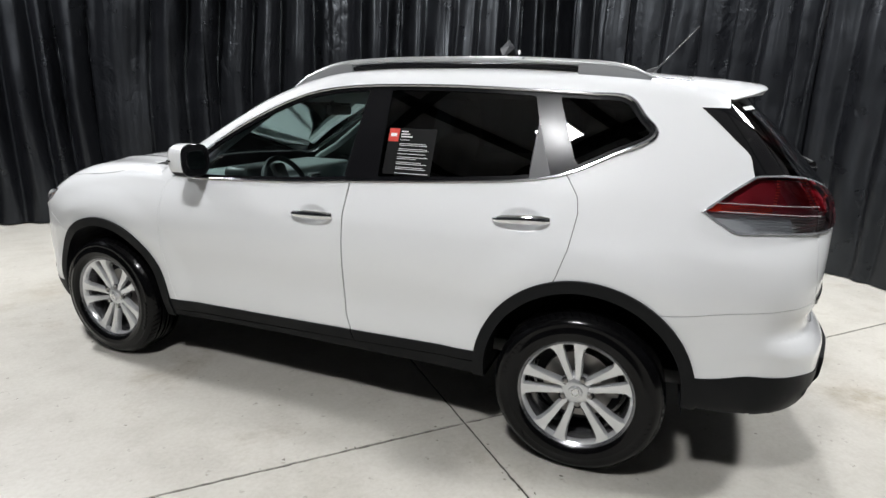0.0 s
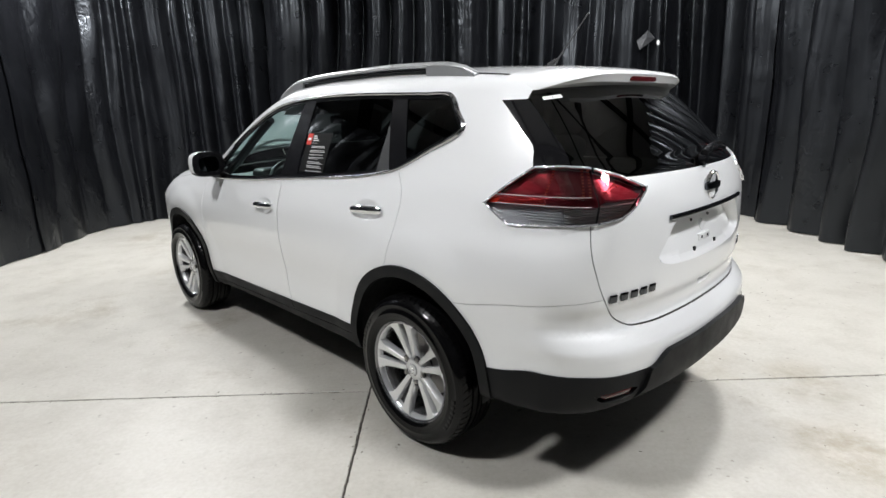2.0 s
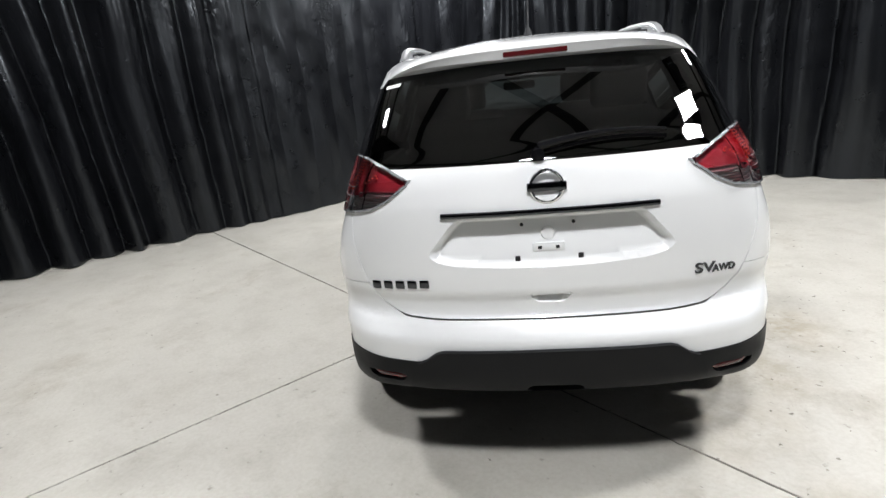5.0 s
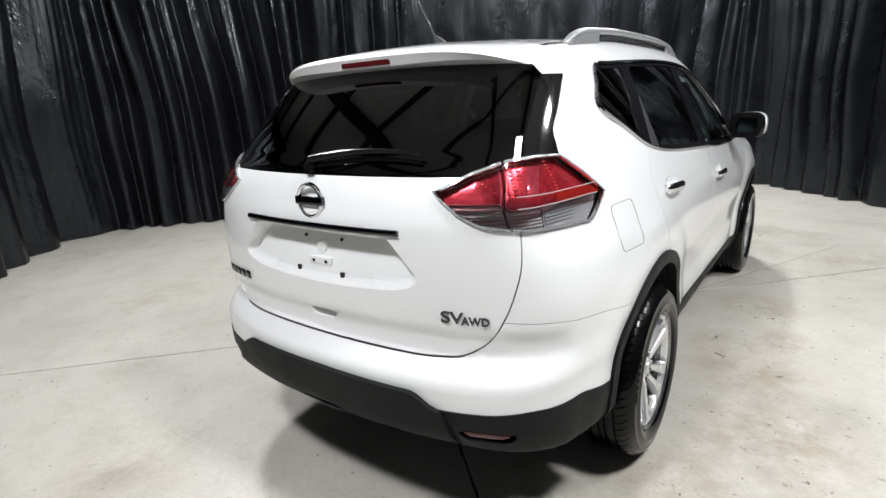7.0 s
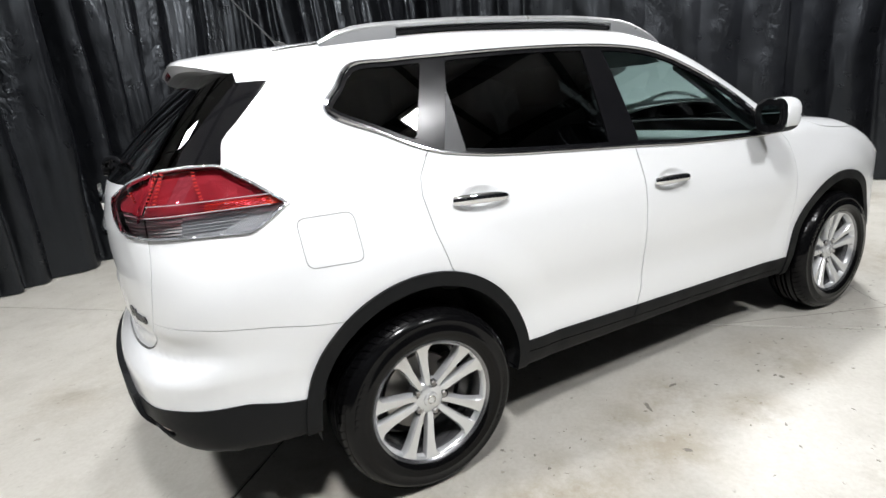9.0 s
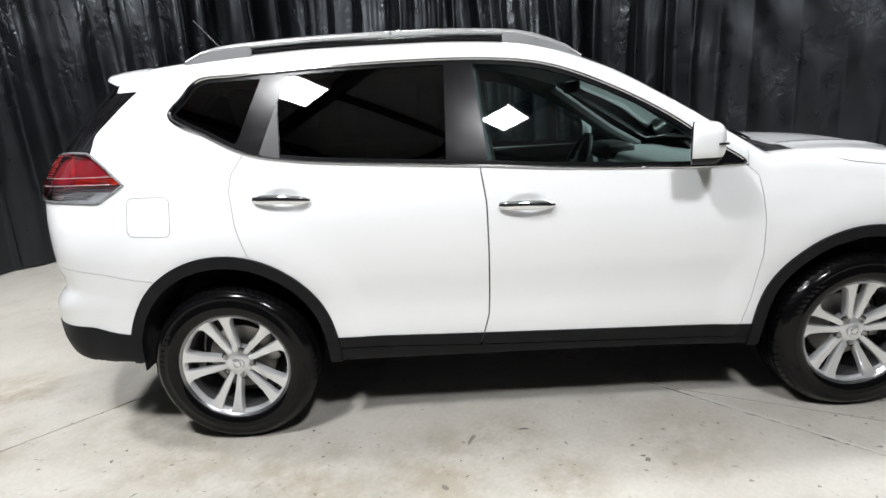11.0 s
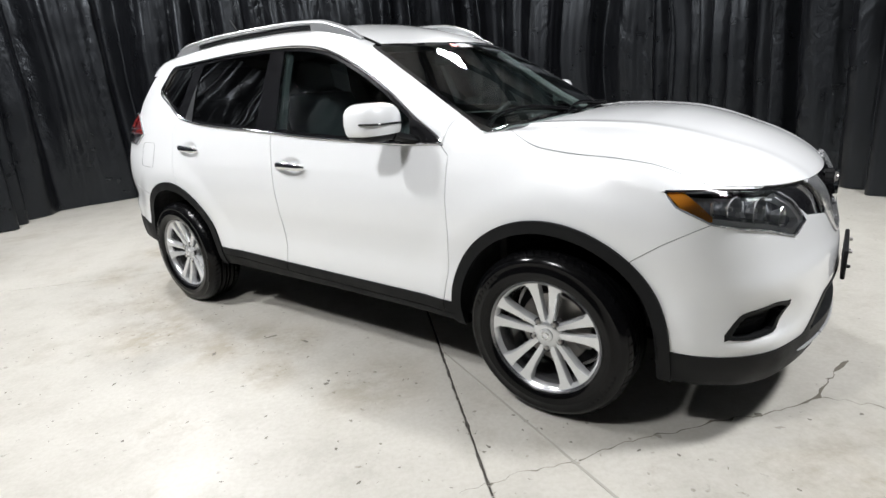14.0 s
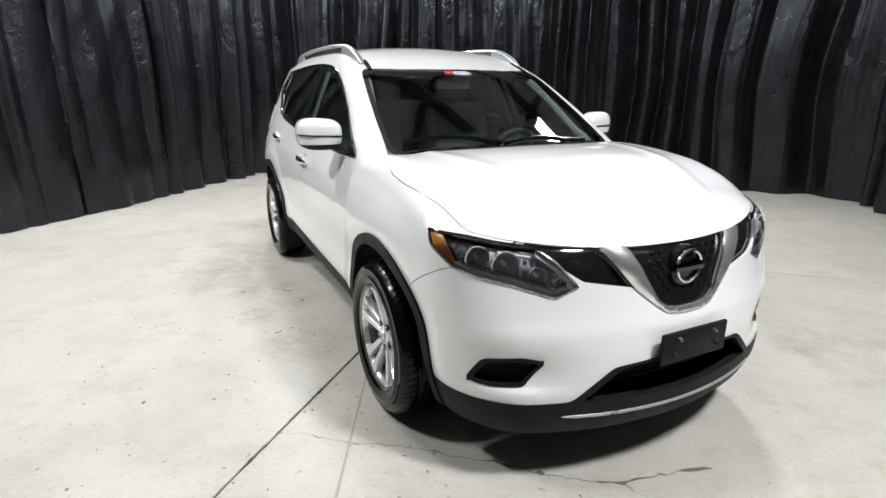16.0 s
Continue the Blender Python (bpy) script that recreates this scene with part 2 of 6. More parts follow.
wire(CONCRETE, r_c, "Color", shader(CONCRETE), "Roughness")
bump(CONCRETE, noise_of(CONCRETE, 60.0, 6.0, 0.7), "Fac", 0.10, 0.002)
CRACK = mat("dirt_filled_crack", (0.055, 0.050, 0.043), 0.95)
vary(CRACK, 40.0, 0.85, 1.0)
HAIRLINE = mat("worn_hairline_crack", (0.15, 0.135, 0.11), 0.95)
SCUFF = mat("grey_scuffed_spot", (0.23, 0.215, 0.18), 0.8)
spot = node(SCUFF, "ShaderNodeObjectInfo")
r_spot = ramp(SCUFF, spot, "Random", [(0.0, (0.13, 0.12, 0.10)), (0.6, (0.25, 0.235, 0.20)), (1.0, (0.36, 0.34, 0.30))])
wire(SCUFF, r_spot, "Color", shader(SCUFF), "Base Color")
MORTAR = mat("grey_mortar", (0.35, 0.335, 0.295), 0.9)
vary(MORTAR, 30.0, 0.8, 1.0)
WALLS = mat("grey_sheet_wall", (0.42, 0.42, 0.42), 0.6)
vary(WALLS, 1.5, 0.5, 0.7)
CEILING = mat("pale_ceiling_lining", (0.78, 0.78, 0.78), 0.75)
vary(CEILING, 1.0, 0.65, 0.85)
BEAMS = mat("dark_steel_beam", (0.035, 0.035, 0.038), 0.6)
LAMP_BODY = mat("white_lamp_casing", (0.7, 0.7, 0.7), 0.4)
LAMP_FACE = bpy.data.materials.new("glowing_led_face")
LAMP_FACE.use_nodes = True
shader(LAMP_FACE).inputs["Base Color"].default_value = (0.8, 0.8, 0.8, 1)
shader(LAMP_FACE).inputs["Emission Color"].default_value = (1.0, 0.985, 0.95, 1)
shader(LAMP_FACE).inputs["Emission Strength"].default_value = 30.0

# ---- mesh helpers ----
def mesh_of(name, verts, faces, material, smooth=False):
    me = bpy.data.meshes.new(name)
    me.from_pydata([tuple(map(float, v)) for v in verts], [], [tuple(map(int, f)) for f in faces])
    me.materials.append(material)
    if smooth:
        me.polygons.foreach_set("use_smooth", [True] * len(me.polygons))
    me.update()
    return me


def place(name, me, parent=None, label="", m=None):
    ob = new(name, me)
    if parent:
        ob.parent = parent
    if m is not None:
        ob.matrix_basis = m
    return tagged(ob, label)


def part(name, bm, material, parent, label="", smooth=True):
    """One bmesh as one mesh object under a thing or a part."""
    me = bpy.data.meshes.new(name)
    bmesh.ops.recalc_face_normals(bm, faces=bm.faces)
    bm.to_mesh(me)
    bm.free()
    me.materials.append(material)
    if smooth:
        me.polygons.foreach_set("use_smooth", [True] * len(me.polygons))
        me.set_sharp_from_angle(angle=radians(38))
    return place(name, me, parent, label)


def block(x0, x1, y0, y1, z0, z1, bevel=0.0, bm=None, segments=2):
    bm = bm or bmesh.new()
    made = bmesh.ops.create_cube(bm, size=1.0, matrix=Matrix.Translation(((x0 + x1) / 2, (y0 + y1) / 2, (z0 + z1) / 2)) @ Matrix.Diagonal((x1 - x0, y1 - y0, z1 - z0, 1)))
    if bevel:
        edges = list({e for v in made["verts"] for e in v.link_edges})
        bmesh.ops.bevel(bm, geom=edges, offset=bevel, segments=segments, profile=0.5, affect="EDGES")
    return bm


def lathe(profile, steps=48, bm=None):
    """Turns (radius, along) pairs round the y axis."""
    bm = bm or bmesh.new()
    rings = []
    for r, a in profile:
        rings.append([bm.verts.new((r * math.cos(2 * math.pi * i / steps), a, r * math.sin(2 * math.pi * i / steps))) for i in range(steps)])
    for p, q in zip(rings, rings[1:]):
        for i in range(steps):
            bm.faces.new((p[i], p[(i + 1) % steps], q[(i + 1) % steps], q[i]))
    return bm


def tube(points, width, height=None, bm=None, steps=8, up=(0, 0, 1), taper=None):
    """A round or oval bar along points. taper: a scale for each point."""
    bm = bm or bmesh.new()
    pts = [Vector([float(c) for c in p]) for p in points]
    rings = []
    for i, p in enumerate(pts):
        d = (pts[min(i + 1, len(pts) - 1)] - pts[max(i - 1, 0)]).normalized()
        a = d.cross(Vector(up)).normalized()
        b = a.cross(d).normalized()
        k = float(taper[i]) if taper else 1.0
        rings.append([bm.verts.new(p + k * (a * math.cos(2 * math.pi * j / steps) * width / 2 + b * math.sin(2 * math.pi * j / steps) * (height or width) / 2)) for j in range(steps)])
    for p, q in zip(rings, rings[1:]):
        for j in range(steps):
            bm.faces.new((p[j], p[(j + 1) % steps], q[(j + 1) % steps], q[j]))
    bm.faces.new(rings[0][::-1])
    bm.faces.new(rings[-1])
    return bm


def prism(outline, depth, bm=None):
    """An outline in x, y raised from z = 0 to depth."""
    bm = bm or bmesh.new()
    low = [bm.verts.new((x, y, 0)) for x, y in outline]
    high = [bm.verts.new((x, y, depth)) for x, y in outline]
    n = len(low)
    bm.faces.new(low[::-1])
    bm.faces.new(high)
    for i in range(n):
        bm.faces.new((low[i], low[(i + 1) % n], high[(i + 1) % n], high[i]))
    return bm


def words(text, size, depth, material, parent, m, name="lettering", label=""):
    curve = bpy.data.curves.new(name, "FONT")
    curve.body, curve.size, curve.extrude, curve.align_x, curve.align_y = text, size, depth, "CENTER", "CENTER"
    curve.offset = 0.0010
    holder = bpy.data.objects.new(name, curve)
    scene.collection.objects.link(holder)
    me = bpy.data.meshes.new_from_object(holder.evaluated_get(bpy.context.evaluated_depsgraph_get()))
    bpy.data.objects.remove(holder)
    me.materials.clear()
    me.materials.append(material)
    return place(name, me, parent, label, m)


# ---- the hall: floor slabs, drapes, walls and ceiling, all turned 45 degrees to the car ----
HALL = pose(1.15, 0.08, 0, 0, 0, 45.8)      # local x runs along the joint under the car


def hall_floor():
    floor = tagged(new("floor"), "cream painted concrete floor with dirty saw-cut joints", "floor", kind="structure")
    c = HALL.inverted() @ Vector((0.532, 0.757, 0))
    rng = random.Random(3)
    size, gap = 7.5, 0.0035

    def edge(a, b, fixed, along_x, sign):
        """A slightly ragged slab edge."""
        pts, n = [], 300
        for i in range(n + 1):
            t = a + (b - a) * i / n
            j = fixed + sign * (gap + abs(rng.gauss(0, 0.0024)) * (2.2 if rng.random() < 0.06 else 1.0))
            pts.append((t, j) if along_x else (j, t))
        return pts
    for sx in (-1, 1):
        for sy in (-1, 1):
            loop = edge(c.x + sx * gap, sx * size, c.y, True, sy)[1:]
            loop += [(sx * size, sy * size)]
            loop += edge(sy * size, c.y + sy * gap, c.x, False, sx)[:-1] + [(c.x + sx * gap, c.y + sy * gap)]
            if sx * sy < 0:
                loop = loop[::-1]
            bm = prism(loop, 0.12)
            top = [e for e in bm.edges if all(abs(v.co.z - 0.12) < 1e-6 for v in e.verts)]
            bmesh.ops.translate(bm, verts=bm.verts, vec=(0, 0, -0.12))
            bmesh.ops.bevel(bm, geom=top, offset=0.0025, segments=1, affect="EDGES")
            bmesh.ops.triangulate(bm, faces=[f for f in bm.faces if len(f.verts) > 4])
            slab = part("slab", bm, CONCRETE, floor, smooth=False)
            slab.matrix_basis = HALL
    bed = part("joint_filler", block(-7.6, 7.6, -7.6, 7.6, -0.16, -0.007), CRACK, floor, "dark dirt lying in the joints", False)
    bed.matrix_basis = HALL
    return floor


def crack(floor, pts, width, seed):
    """A wandering hairline crack through a few places on the floor."""
    rng = random.Random(seed)
    line = []
    for (x0, y0), (x1, y1) in zip(pts, pts[1:]):
        n = max(3, int(math.hypot(x1 - x0, y1 - y0) / 0.03))
        for i in range(n):
            t = i / n
            wob = 0.012 * math.sin(math.pi * t)
            line.append((x0 + (x1 - x0) * t + rng.gauss(0, 0.004) + wob * rng.uniform(-1, 1), y0 + (y1 - y0) * t + rng.gauss(0, 0.004) + wob * rng.uniform(-1, 1)))
    line.append(pts[-1])
    verts, faces = [], []
    for i, (x, y) in enumerate(line):
        a, b = line[max(i - 1, 0)], line[min(i + 1, len(line) - 1)]
        d = Vector((b[0] - a[0], b[1] - a[1])).normalized()
        w = width * (rng.uniform(0.2, 0.8) if rng.random() < 0.85 else rng.uniform(1.2, 2.4)) / 2
        verts += [(x - d.y * w, y + d.x * w, 0.0012), (x + d.y * w, y - d.x * w, 0.0012)]
        if i:
            k = 2 * i
            faces.append((k - 2, k - 1, k + 1, k))
    place("crack", mesh_of("crack", verts, faces, HAIRLINE), floor, "thin dark crack across the slab")


def scuff(floor, x, y, size, seed):
    rng = random.Random(seed)
    n, turn, stretch = 11, rng.uniform(0, 6.28), rng.uniform(0.22, 0.85)
    verts = []
    for i in range(n):
        a, r = 2 * math.pi * i / n, size * rng.uniform(0.45, 1.0)
        u, v = r * math.cos(a), r * math.sin(a) * stretch
        verts.append((x + u * math.cos(turn) - v * math.sin(turn), y + u * math.sin(turn) + v * math.cos(turn), 0.0009))
    place("scuff_mark", mesh_of("scuff_mark", verts, [tuple(range(n))], SCUFF), floor)


hall = hall_floor()
crack(hall, [(2.647, -1.458), (2.78, -1.26), (2.924, -1.097)], 0.003, 1)
crack(hall, [(2.924, -1.097), (3.02, -0.95), (3.113, -0.836)], 0.004, 2)
crack(hall, [(3.113, -0.836), (3.20, -0.74), (3.287, -0.632), (3.40, -0.52), (3.51, -0.407), (3.60, -0.26), (3.633, -0.095), (3.70, 0.12)], 0.009, 3)
crack(hall, [(3.60, -0.26), (3.80, -0.22), (4.02, -0.30)], 0.004, 4)
# an older cut, filled flush with grey mortar, and the chips that fell out of it
filled = prism([(-0.004, -0.86), (0.005, -0.86), (0.006, -0.40), (0.0045, 0.0), (0.006, 0.55), (0.005, 1.1), (-0.004, 1.1), (-0.006, 0.5), (-0.0045, 0.0), (-0.005, -0.4)], 0.0014)
filled_cut = part("filled_cut", filled, MORTAR, hall, "old floor cut filled with grey mortar", False)
filled_cut.matrix_basis = Matrix.Translation((2.80, -1.054, 0)) @ Matrix.Rotation(radians(-115.8), 4, "Z")
rng = random.Random(12)
for sx, sy, ss in [(0.48, -1.58, 0.022), (1.02, -1.005, 0.05), (0.72, -1.75, 0.02), (1.35, -1.42, 0.018), (-0.3, -1.25, 0.02), (3.5, -0.55, 0.03), (3.9, -0.9, 0.035), (2.66, -0.985, 0.014), (2.72, -1.01, 0.012), (2.93, -1.115, 0.018),
                   (0.9, -1.3, 0.025), (1.7, -1.2, 0.018), (1.25, -0.95, 0.03), (2.2, -1.9, 0.02), (3.3, -1.75, 0.04), (-1.45, 0.5, 0.02), (-1.6, -0.3, 0.022), (3.13, -0.82, 0.025), (3.42, -0.50, 0.022), (3.64, -0.08, 0.03)]:
    scuff(hall, sx, sy, ss, int(1000 * (sx + 9) + 77 * sy))
for _ in range(230):
    scuff(hall, rng.uniform(-2.8, 5.6), rng.uniform(-3.2, 3.4), rng.uniform(0.004, 0.012), rng.randrange(10 ** 6))
for _ in range(330):
    scuff(hall, rng.uniform(-1.0, 4.4), -0.85 - 1.6 * rng.random() ** 1.4, rng.uniform(0.004, 0.014), rng.randrange(10 ** 6))
for _ in range(110):
    # crumbs along the open joint under the car
    t, off = rng.uniform(-2.2, 4.6), rng.gauss(0, 0.012)
    q = HALL @ (HALL.inverted() @ Vector((0.532, 0.757, 0)) + (Vector((t, off, 0)) if rng.random() < 0.5 else Vector((off, -t, 0))))
    scuff(hall, q.x, q.y, rng.uniform(0.004, 0.011), rng.randrange(10 ** 6))


def drape_path():
    """The drapes' line on the floor: a square of about 9 m with rounded corners, in the hall's own axes."""
    x0, x1, y0, y1, r = -4.47, 4.43, -4.76, 4.79, 0.9
    pts = []
    for cx, cy, a0 in ((x1 - r, y1 - r, 0), (x0 + r, y1 - r, 90), (x0 + r, y0 + r, 180), (x1 - r, y0 + r, 270)):
        for i in range(13):
            a = radians(a0 + 90 * i / 12)
            pts.append((cx + r * math.cos(a), cy + r * math.sin(a)))
    pts.append(pts[0])
    return np.array(pts)


def smooth_line(*pts):
    """A monotone cubic through (t, value) pairs, held level beyond the ends."""
    p = np.array(pts, float)
    x, y = p[:, 0], p[:, 1]
    h, d = np.diff(x), np.diff(y) / np.diff(x)
    m = np.zeros(len(x))
    both = d[:-1] * d[1:] > 0
    w1, w2 = 2 * h[1:] + h[:-1], h[1:] + 2 * h[:-1]
    m[1:-1][both] = (w1 + w2)[both] / (w1[both] / d[:-1][both] + w2[both] / d[1:][both])
    m[0], m[-1] = d[0], d[-1]

    def value(t):
        t = np.clip(t, x[0], x[-1])
        i = np.clip(np.searchsorted(x, t) - 1, 0, len(x) - 2)
        u = (t - x[i]) / h[i]
        return ((1 + 2 * u) * (1 - u) ** 2 * y[i] + u * (1 - u) ** 2 * h[i] * m[i]
                + u * u * (3 - 2 * u) * y[i + 1] + u * u * (u - 1) * h[i] * m[i + 1])
    return value


def lattice(seed):
    """A smooth random field over two coordinates, between -1 and 1."""
    grid = np.random.default_rng(seed).uniform(-1, 1, (97, 61))

    def value(a, b):
        a, b = np.broadcast_arrays(np.asarray(a, float), np.asarray(b, float))
        i, j = np.floor(a).astype(int), np.floor(b).astype(int)
        fa, fb = a - i, b - j
        fa, fb = fa * fa * (3 - 2 * fa), fb * fb * (3 - 2 * fb)
        g = lambda p, q: grid[p % 97, q % 61]
        return (g(i, j) * (1 - fa) + g(i + 1, j) * fa) * (1 - fb) + (g(i, j + 1) * (1 - fa) + g(i + 1, j + 1) * fa) * fb
    return value


def fold_table(total, pitch, seed):
    """Uneven folds side by side round the hall: where each begins, and how deep it is."""
    rng, at, starts, deep = random.Random(seed), -0.5, [], []
    while at < total + 1.0:
        w = pitch(at) * rng.choice((0.55, 0.8, 1.0, 1.0, 1.3, 1.7)) * rng.uniform(0.85, 1.15)
        starts.append(at)
        deep.append(min(0.15, 0.48 * w) * rng.uniform(0.5, 1.15))
        at += w
    starts, deep = np.array(starts + [at]), np.array(deep + [0.0])

    def value(u):
        k = np.clip(np.searchsorted(starts, u, side="right") - 1, 0, len(starts) - 2)
        x = np.clip((u - starts[k]) / (starts[k + 1] - starts[k]), 0, 1)
        return deep[k] * (2 * np.sin(np.pi * x) ** 1.25 - 1)
    return value


# how smooth the sheets hang along the line: taut swags near 28 to 32 m and 12 to 14 m, gathered folds elsewhere
taut = smooth_line((0, 0.0), (4.3, 0.0), (5.2, 0.55), (6.4, 0.55), (7.2, 0.05), (9.5, 0.1), (11.6, 0.2), (12.4, 0.85), (13.6, 0.80), (14.4, 0.45), (15.8, 0.0),
                   (26.3, 0.0), (27.0, 0.5), (27.6, 0.92), (31.2, 0.85), (31.8, 0.6), (32.1, 0.0), (36, 0.0))


def drapes():
    line = drape_path()
    seg = np.hypot(*np.diff(line, axis=0).T)
    run = np.r_[0, np.cumsum(seg)]
    total, width = run[-1], 1.32
    count = int(round(total / width))
    rows = np.r_[np.linspace(0.0, 0.3, 5), np.linspace(0.38, 3.7, 40)]
    main = fold_table(total, lambda u: 0.38 + 0.07 * math.sin(0.9 * u), 31)
    small = fold_table(total, lambda u: 0.11, 32)
    wide = fold_table(total, lambda u: 0.85, 33)
    n1, n2, n3, n4, n5 = (lattice(k) for k in (41, 42, 43, 44, 45))
    for p in range(count):
        a, b = total * p / count - 0.03, total * (p + 1) / count + 0.03
        u = np.arange(a, b, 0.017)
        cx, cy = np.interp(u % total, run, line[:, 0]), np.interp(u % total, run, line[:, 1])
        ahead, behind = (u + 0.05) % total, (u - 0.05) % total
        tx = np.interp(ahead, run, line[:, 0]) - np.interp(behind, run, line[:, 0])
        ty = np.interp(ahead, run, line[:, 1]) - np.interp(behind, run, line[:, 1])
        k = np.hypot(tx, ty)
        nx, ny = -ty / k, tx / k
        smooth = taut(u)
        verts, faces, n = [], [], len(u)
        for z in rows:
            h = z / 3.7
            # folds wander and lean a little on their way down
            along = u + 0.07 * n1(u / 1.1, z / 1.5) + 0.05 * n2(u / 2.6, 0.5) * (z - 1.8)
            deep = 1 + 0.45 * n3(u / 0.6, z / 1.4)
            d = (1 - 0.97 * smooth) * deep * main(along) * (0.75 + 0.35 * h)
            d = d + (1 - smooth) * 0.15 * small(along + 0.03 * n2(u / 0.7, z / 0.9)) * (0.3 + 0.9 * h)
            d = d + smooth * 0.17 * wide(along + 0.12 * n4(u / 1.5, z / 1.2))
            # the taut sheet sags between the points that it hangs from
            sag = np.abs(u - 28.4 if 20 < p * width < 36 else u - 12.9) - 0.42 * z + 0.10 * n5(u / 0.9, z / 0.8)
            d = d + smooth * 0.016 * np.sin(2 * np.pi * sag / 0.52) * (0.4 + 0.6 * h)
            d = d + 0.010 * n4(u / 0.30, z / 0.42) + 0.003 * n5(u / 0.11, z / 0.14) + (0.012 if p % 2 else -0.012) + 0.10 * (1 - h) ** 3 * n2(u / 0.9, 7.5)
            hem = 0.010 + 0.008 * n3(u / 0.5, 9.5) if z == 0 else 0.0
            verts += list(zip(cx + nx * d, cy + ny * d, np.full(n, z) + hem))
        for r in range(len(rows) - 1):
            for c in range(n - 1):
                q = r * n + c
                faces.append((q, q + 1, q + 1 + n, q + n))
        me = mesh_of("curtain", verts, faces, DRAPE, True)
        taut_sheet = float(smooth.mean()) > 0.4
        ob = place("curtain", me, None, "black vinyl curtain panel hanging smooth, with slack diagonal creases" if taut_sheet else "black vinyl curtain panel gathered in deep vertical folds", HALL)
        tagged(ob, category="curtain", group="curtains round the car")
        if a < 18.85 < b - 0.06:
            torn_corner(ob)


def torn_corner(sheet):
    """A small corner of the sheet folded over, and a white disc for the light through the tear."""
    to_hall = HALL.inverted()
    at = to_hall @ Vector((2.13, -5.60, 2.40))
    bm = bmesh.new()
    p = [bm.verts.new(at + Vector((dx, dy, dz))) for dx, dy, dz in ((-0.02, 0.0, 0.13), (-0.13, 0.01, 0.02), (0.02, 0.07, 0.02), (0.14, 0.02, -0.02), (0.10, 0.05, -0.14), (-0.03, 0.05, -0.05))]
    for a, b, c in ((0, 1, 2), (0, 2, 3), (2, 4, 3), (1, 5, 2), (2, 5, 4)):
        bm.faces.new((p[a], p[b], p[c]))
    part("loose_flap", bm, FLAP, sheet, "turned-over corner of shiny vinyl", False)
    # no hole is cut: the light through it is a white disc
    tear = prism([(0.022 * math.cos(a), 0.036 * math.sin(a)) for a in np.linspace(0, 2 * math.pi, 15)[:-1]], 0.003)
    part("tear", tear, PRINT_WHITE, sheet, "white disc for the light through a small tear in the sheet", False).matrix_basis = Matrix.Translation(at + Vector((-0.02, 0.06, -0.06)) + to_hall.to_3x3() @ Vector((-0.14, 0, 0))) @ Matrix.Rotation(radians(90), 4, "X")


drapes()


def hall_shell():
    walls = (("wall_north", -8.2, 8.2, 8.0, 8.2), ("wall_south", -8.2, 8.2, -8.2, -8.0), ("wall_east", 8.0, 8.2, -8.0, 8.0), ("wall_west", -8.2, -8.0, -8.0, 8.0))
    for name, x0, x1, y0, y1 in walls:
        w = part(name, block(x0, x1, y0, y1, -0.1, 5.2), WALLS, None, "plain grey sheet wall behind the curtains", False)
        w.matrix_basis = HALL
        tagged(w, category="wall", kind="structure")
    c = part("ceiling", block(-8.2, 8.2, -8.2, 8.2, 5.2, 5.35), CEILING, None, "pale ceiling lining over the hall", False)
    c.matrix_basis = HALL
    tagged(c, category="ceiling", kind="structure")
    for i, y in enumerate((-6.0, -3.6, -1.2, 1.2, 3.6, 6.0)):
        b = block(-8.0, 8.0, y - 0.09, y + 0.09, 4.75, 4.77)
        block(-8.0, 8.0, y - 0.09, y + 0.09, 4.985, 5.0, bm=b)
        block(-8.0, 8.0, y - 0.012, y + 0.012, 4.77, 5.0, bm=b)
        ob = part("ceiling_beam", b, BEAMS, None, "dark steel beam under the ceiling", False)
        ob.matrix_basis = HALL
        tagged(ob, category="beam", group="ceiling beams", kind="structure")


    for x in (-7.2, -5.4, -3.6, -1.8, 0.0, 1.8, 3.6, 5.4, 7.2):
        b = block(x - 0.05, x + 0.05, -8.0, 8.0, 5.02, 5.16)
        block(x - 0.02, x + 0.08, -8.0, 8.0, 5.005, 5.02, bm=b)
        ob = part("ceiling_purlin", b, BEAMS, None, "dark steel purlin crossing above the beams", False)
        ob.matrix_basis = HALL
        tagged(ob, category="beam", group="ceiling purlins", kind="structure")


hall_shell()


def hall_lamps():
    first = None
    for lx, ly, turn, power in LAMPS:
        m = pose(lx, ly, LAMP_HEIGHT, 0, 0, turn)
        if first:
            copy_thing(first, m)
            continue
        first = tagged(new("ceiling_lamp"), "white square LED lamp hung from the ceiling", "lamp", "hall lamps")
        part("casing", block(-0.26, 0.26, -0.26, 0.26, 0.0, 0.07, 0.015), LAMP_BODY, first)
        part("diffuser", block(-0.23, 0.23, -0.23, 0.23, -0.006, 0.004), LAMP_FACE, first, "glowing LED face", False)
        for sx in (-0.2, 0.2):
            part("wire", tube([(sx, 0, 0.07), (sx, 0, 1.0)], 0.006), STEEL, first)
        first.matrix_basis = m


hall_lamps()


# ---- the car's outer form: four sheets (side, top, nose, tail) blended by soft corners ----
def smax(a, b, k):
    h = np.maximum(k - np.abs(a - b), 0) / k
    return np.maximum(a, b) + h * h * k / 4


